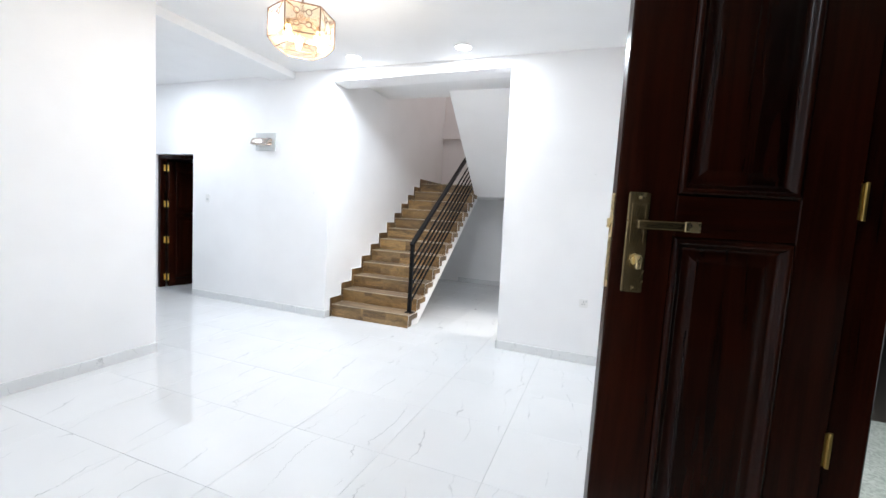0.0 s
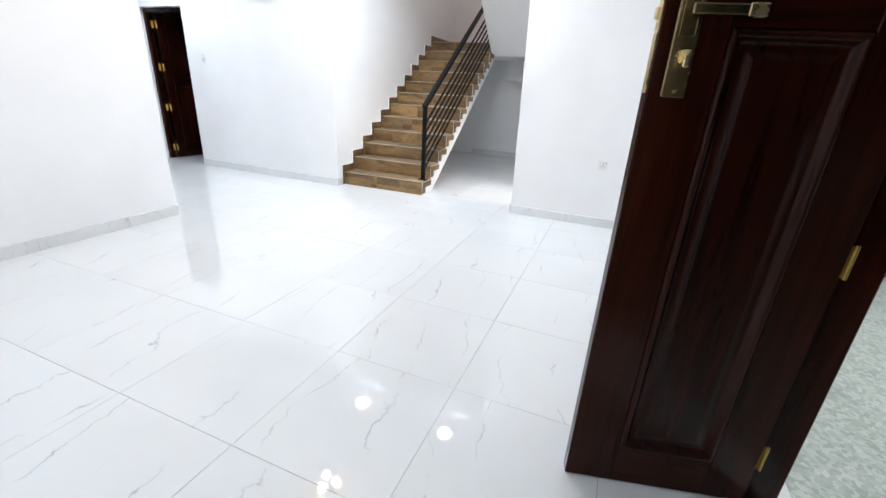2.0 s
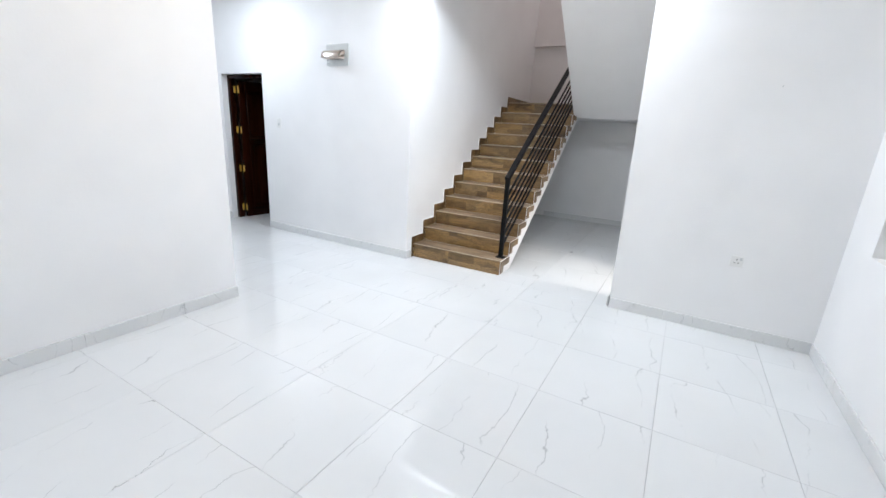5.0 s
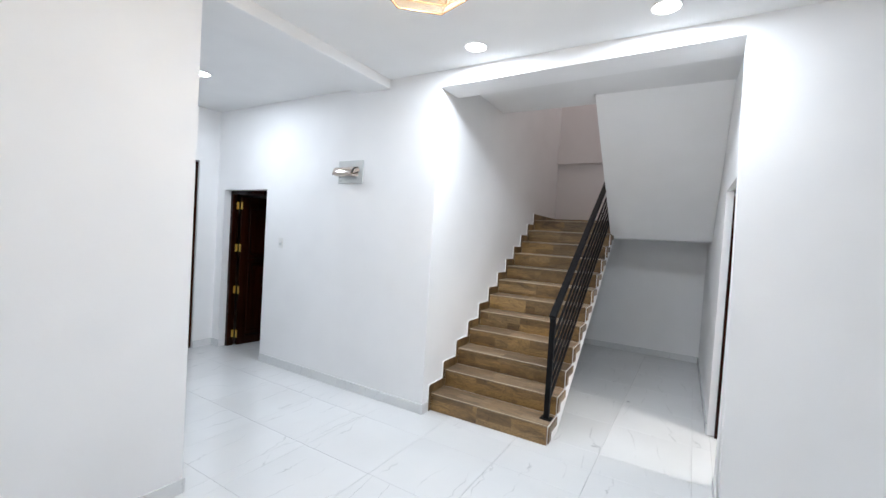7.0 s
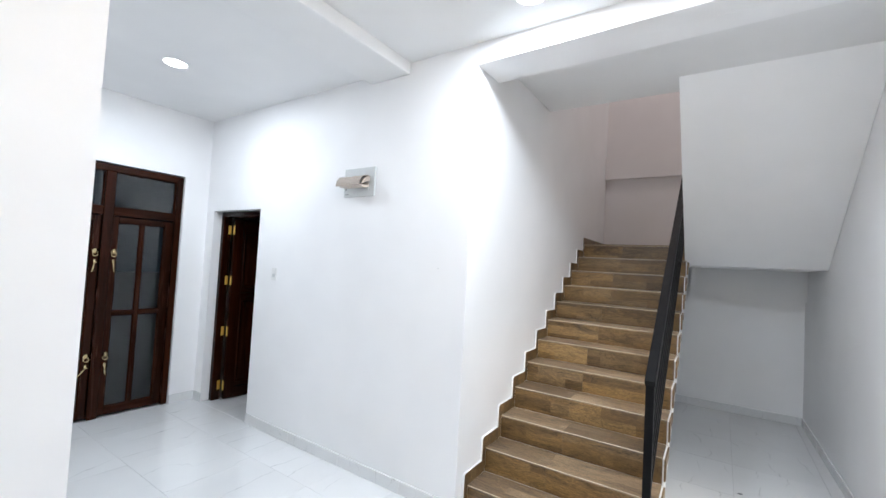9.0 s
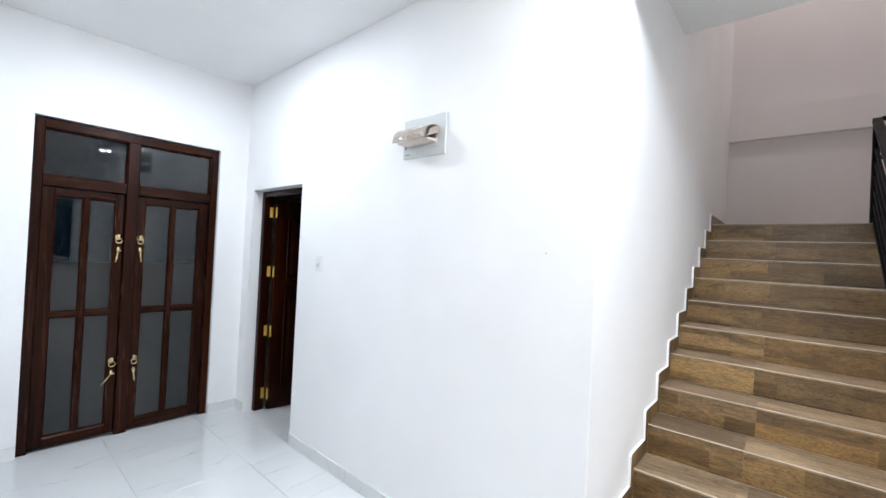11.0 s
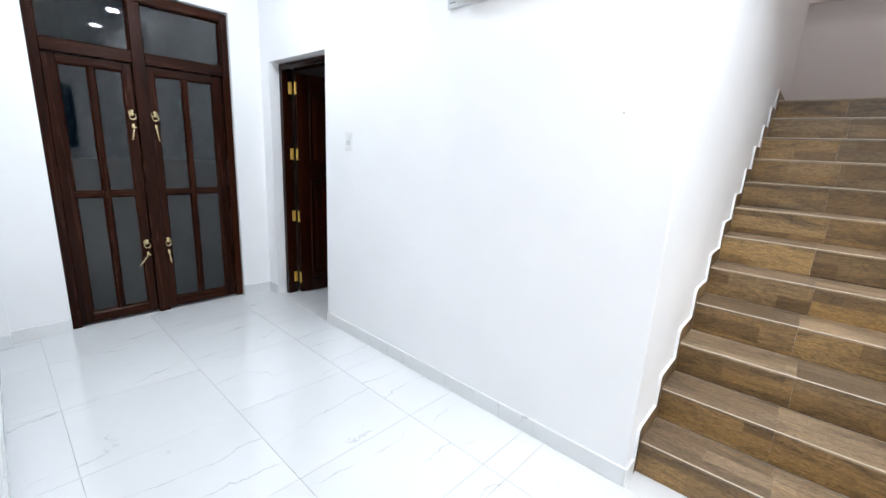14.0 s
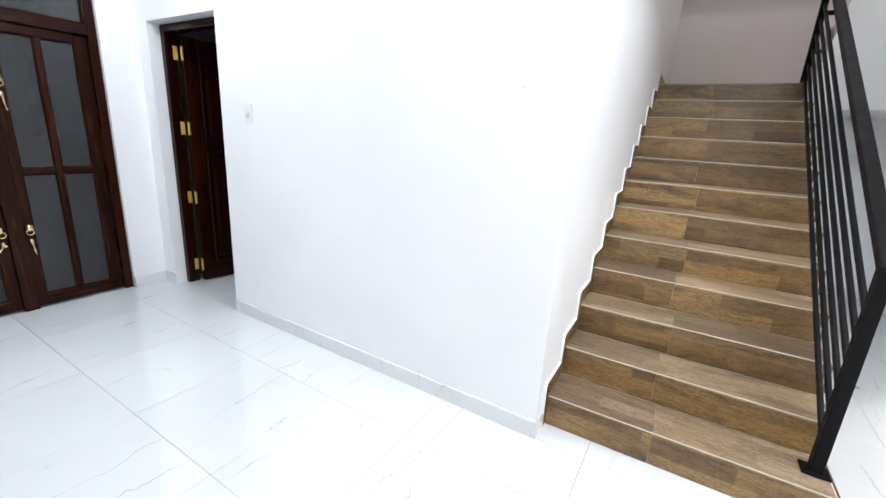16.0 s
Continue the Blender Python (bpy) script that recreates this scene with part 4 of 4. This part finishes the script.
box(bm, (-0.150, -0.0175, -0.096), (-0.112, -0.016, -0.090))
part("printed_line", bm, GREY_MARK, dist)


def wall_plate(name, label, category, place, w, hgt, rocker):
    t = thing(name, label, category, place)
    bm = bmesh.new()
    box(bm, (-w / 2, -0.009, -hgt / 2), (w / 2, -0.0005, hgt / 2), 0.003, 2)
    part("plate", bm, PLASTIC, t)
    bm = bmesh.new()
    if rocker:
        box(bm, (-0.020, -0.013, -0.028), (0.020, -0.009, 0.028), 0.002)
        part("rocker", bm, GREY_PLASTIC, t)
        bm = bmesh.new()
        box(bm, (-0.020, -0.0145, 0.002), (0.020, -0.012, 0.026), 0.002)
        part("rocker_tip", bm, PLASTIC, t)
    else:
        for x, z, a, b in ((0, 0.016, 0.004, 0.009), (-0.012, -0.010, 0.006, 0.004), (0.012, -0.010, 0.006, 0.004)):
            box(bm, (x - a, -0.0096, z - b), (x + a, -0.009, z + b))
        part("pin_slots", bm, SLOT_GREY, t)
        bm = bmesh.new()
        box(bm, (0.018, -0.012, 0.012), (0.034, -0.009, 0.034), 0.002)
        part("socket_switch", bm, GREY_PLASTIC, t)
    return t


wall_plate("light_switch", "small white light switch on the white wall", "light switch", (-5.36, Y_NORTH, 1.452), 0.072, 0.118, True)
wall_plate("power_socket", "white power socket low on the white wall", "power socket", (-0.125, Y_NORTH, 0.622), 0.086, 0.086, False)
for p in ((-0.122, Y_NORTH, 1.916), (-3.50, Y_NORTH, 1.60)):
    nail = thing("wall_plug", "tiny grey screw hole plug in the wall", "wall plug", p)
    bm = bmesh.new()
    tube(bm, (0, -0.003, 0), (0, -0.0005, 0), 0.0045, 10)
    part("plug", bm, GREY_PLASTIC, nail)

# crumb of dried mortar left under the stairs
scrap = thing("mortar_crumb", "small dark crumb of mortar on the white floor tiles", "debris", (-1.723, 6.175, 0.0))
bm = bmesh.new()
bmesh.ops.create_icosphere(bm, subdivisions=2, radius=0.014)
for v in bm.verts:
    v.co = Vector((v.co.x * random.uniform(0.9, 1.5), v.co.y * random.uniform(0.7, 1.1), max(0.0, v.co.z * random.uniform(0.5, 0.8))))
part("crumb", bm, GREY_MARK, scrap)

# ---- floor tiles and skirting ----
PITCH, PITCH_Y, JX, JY, GAP, TH = 0.6307, 0.650, 0.126, 4.158, 0.0015, 0.010
floor = thing("floor", "glossy white marble-look floor tiles with grey veins", "floor", kind="structure")


def tile_area(x0, x1, y0, y1):
    i0, i1 = math.floor((x0 - JX) / PITCH), math.ceil((x1 - JX) / PITCH)
    j0, j1 = math.floor((y0 - JY) / PITCH_Y), math.ceil((y1 - JY) / PITCH_Y)
    for i in range(i0, i1):
        for j in range(j0, j1):
            a, b = max(x0, JX + i * PITCH) + GAP / 2, min(x1, JX + (i + 1) * PITCH) - GAP / 2
            c, d = max(y0, JY + j * PITCH_Y) + GAP / 2, min(y1, JY + (j + 1) * PITCH_Y) - GAP / 2
            if b - a > 0.01 and d - c > 0.01:
                turn = random.choice((0, 180))
                lay("tile", b - a, d - c, TH, 0.0008, TILE, floor, pose((a + b) / 2, (c + d) / 2, -TH, 0, 0, turn))


tile_area(X_LEFT, PX, Y_SOUTH, Y_NORTH)
tile_area(X_GLASS - 0.03, X_LEFT, Y_HALL, Y_NORTH)
tile_area(X_STAIR, X_SIDE, Y_NORTH, Y_BACK)
tile_area(D1_X0, D1_X1, Y_NORTH, Y_NORTH + D1_T + 0.6)
tile_area(X_SIDE, X_SIDE + 0.8, D3_Y0, D3_Y1)

skirting = thing("baseboard", "pale grey tile skirting along the foot of the walls", "baseboard", kind="structure")
SK_H, SK_T = 0.090, 0.011


def skirt(x0, y0, x1, y1, nx, ny, first=0.0, holder=skirting):
    """Pieces from one end to the other; (nx, ny) points into the room. first: length of the first piece."""
    d = Vector((x1 - x0, y1 - y0, 0))
    length, u = d.length, d.normalized()
    s = 0.0
    nxt = first or PITCH
    while s < length - 0.005:
        e = min(nxt, length)
        c = Vector((x0, y0, 0)) + u * ((s + e) / 2)
        ang = math.degrees(math.atan2(-nx, ny))
        lay("skirting_tile", e - s - 0.0012, SK_H, SK_T, 0.0012, SKIRT, holder, Matrix.Translation(c + Vector((0, 0, SK_H / 2 + 0.0005))) @ pose(0, 0, 0, 0, 0, ang) @ pose(0, 0, 0, -90, 0, 0))
        s, nxt = e, e + PITCH


skirt(X_LEFT, Y_SOUTH, X_LEFT, Y_PIER, 1, 0, 0.38)
skirt(X_LEFT + SK_T, Y_PIER, X_LEFT - 0.15, Y_PIER, 0, 1)
skirt(X_LEFT - 0.15, Y_HALL, X_GLASS + 0.07, Y_HALL, 0, 1, 0.4)
skirt(X_GLASS + 0.07, Y_HALL + SK_T, X_GLASS + 0.07, 2.725, 1, 0)
skirt(X_GLASS, 2.725, X_GLASS, GD_Y0, 1, 0)
skirt(X_GLASS, GD_Y1, X_GLASS, Y_NORTH, 1, 0)
skirt(X_GLASS + SK_T, Y_NORTH, D1_X0, Y_NORTH, 0, -1)
skirt(D1_X1, Y_NORTH, X_STAIR, Y_NORTH, 0, -1, 0.04)
skirt(X_STAIR, Y_NORTH - SK_T, X_STAIR, STAIR_Y - 0.054, 1, 0)
skirt(-0.989, Y_NORTH, X_RIGHT, Y_NORTH, 0, -1, 0.449)
skirt(X_RIGHT, 2.83, X_RIGHT, Y_NORTH - SK_T, -1, 0, 0.5)
skirt(X_RIGHT - JUT, FD_Y1, X_RIGHT - JUT, 2.372, -1, 0)
skirt(X_LEFT + SK_T, Y_SOUTH, X_RIGHT - JUT, Y_SOUTH, 0, 1)
stair_skirting = thing("baseboard", "pale grey tile skirting along the stair hall", "baseboard", kind="structure")
skirt(X_SIDE, Y_NORTH, X_SIDE, D3_Y0, -1, 0, 0.0, stair_skirting)
skirt(X_SIDE, D3_Y1, X_SIDE, Y_BACK, -1, 0, 0.0, stair_skirting)
skirt(STAIR_R - 0.6, Y_BACK, X_SIDE - SK_T, Y_BACK, 0, -1, 0.0, stair_skirting)
skewed(stair_skirting)
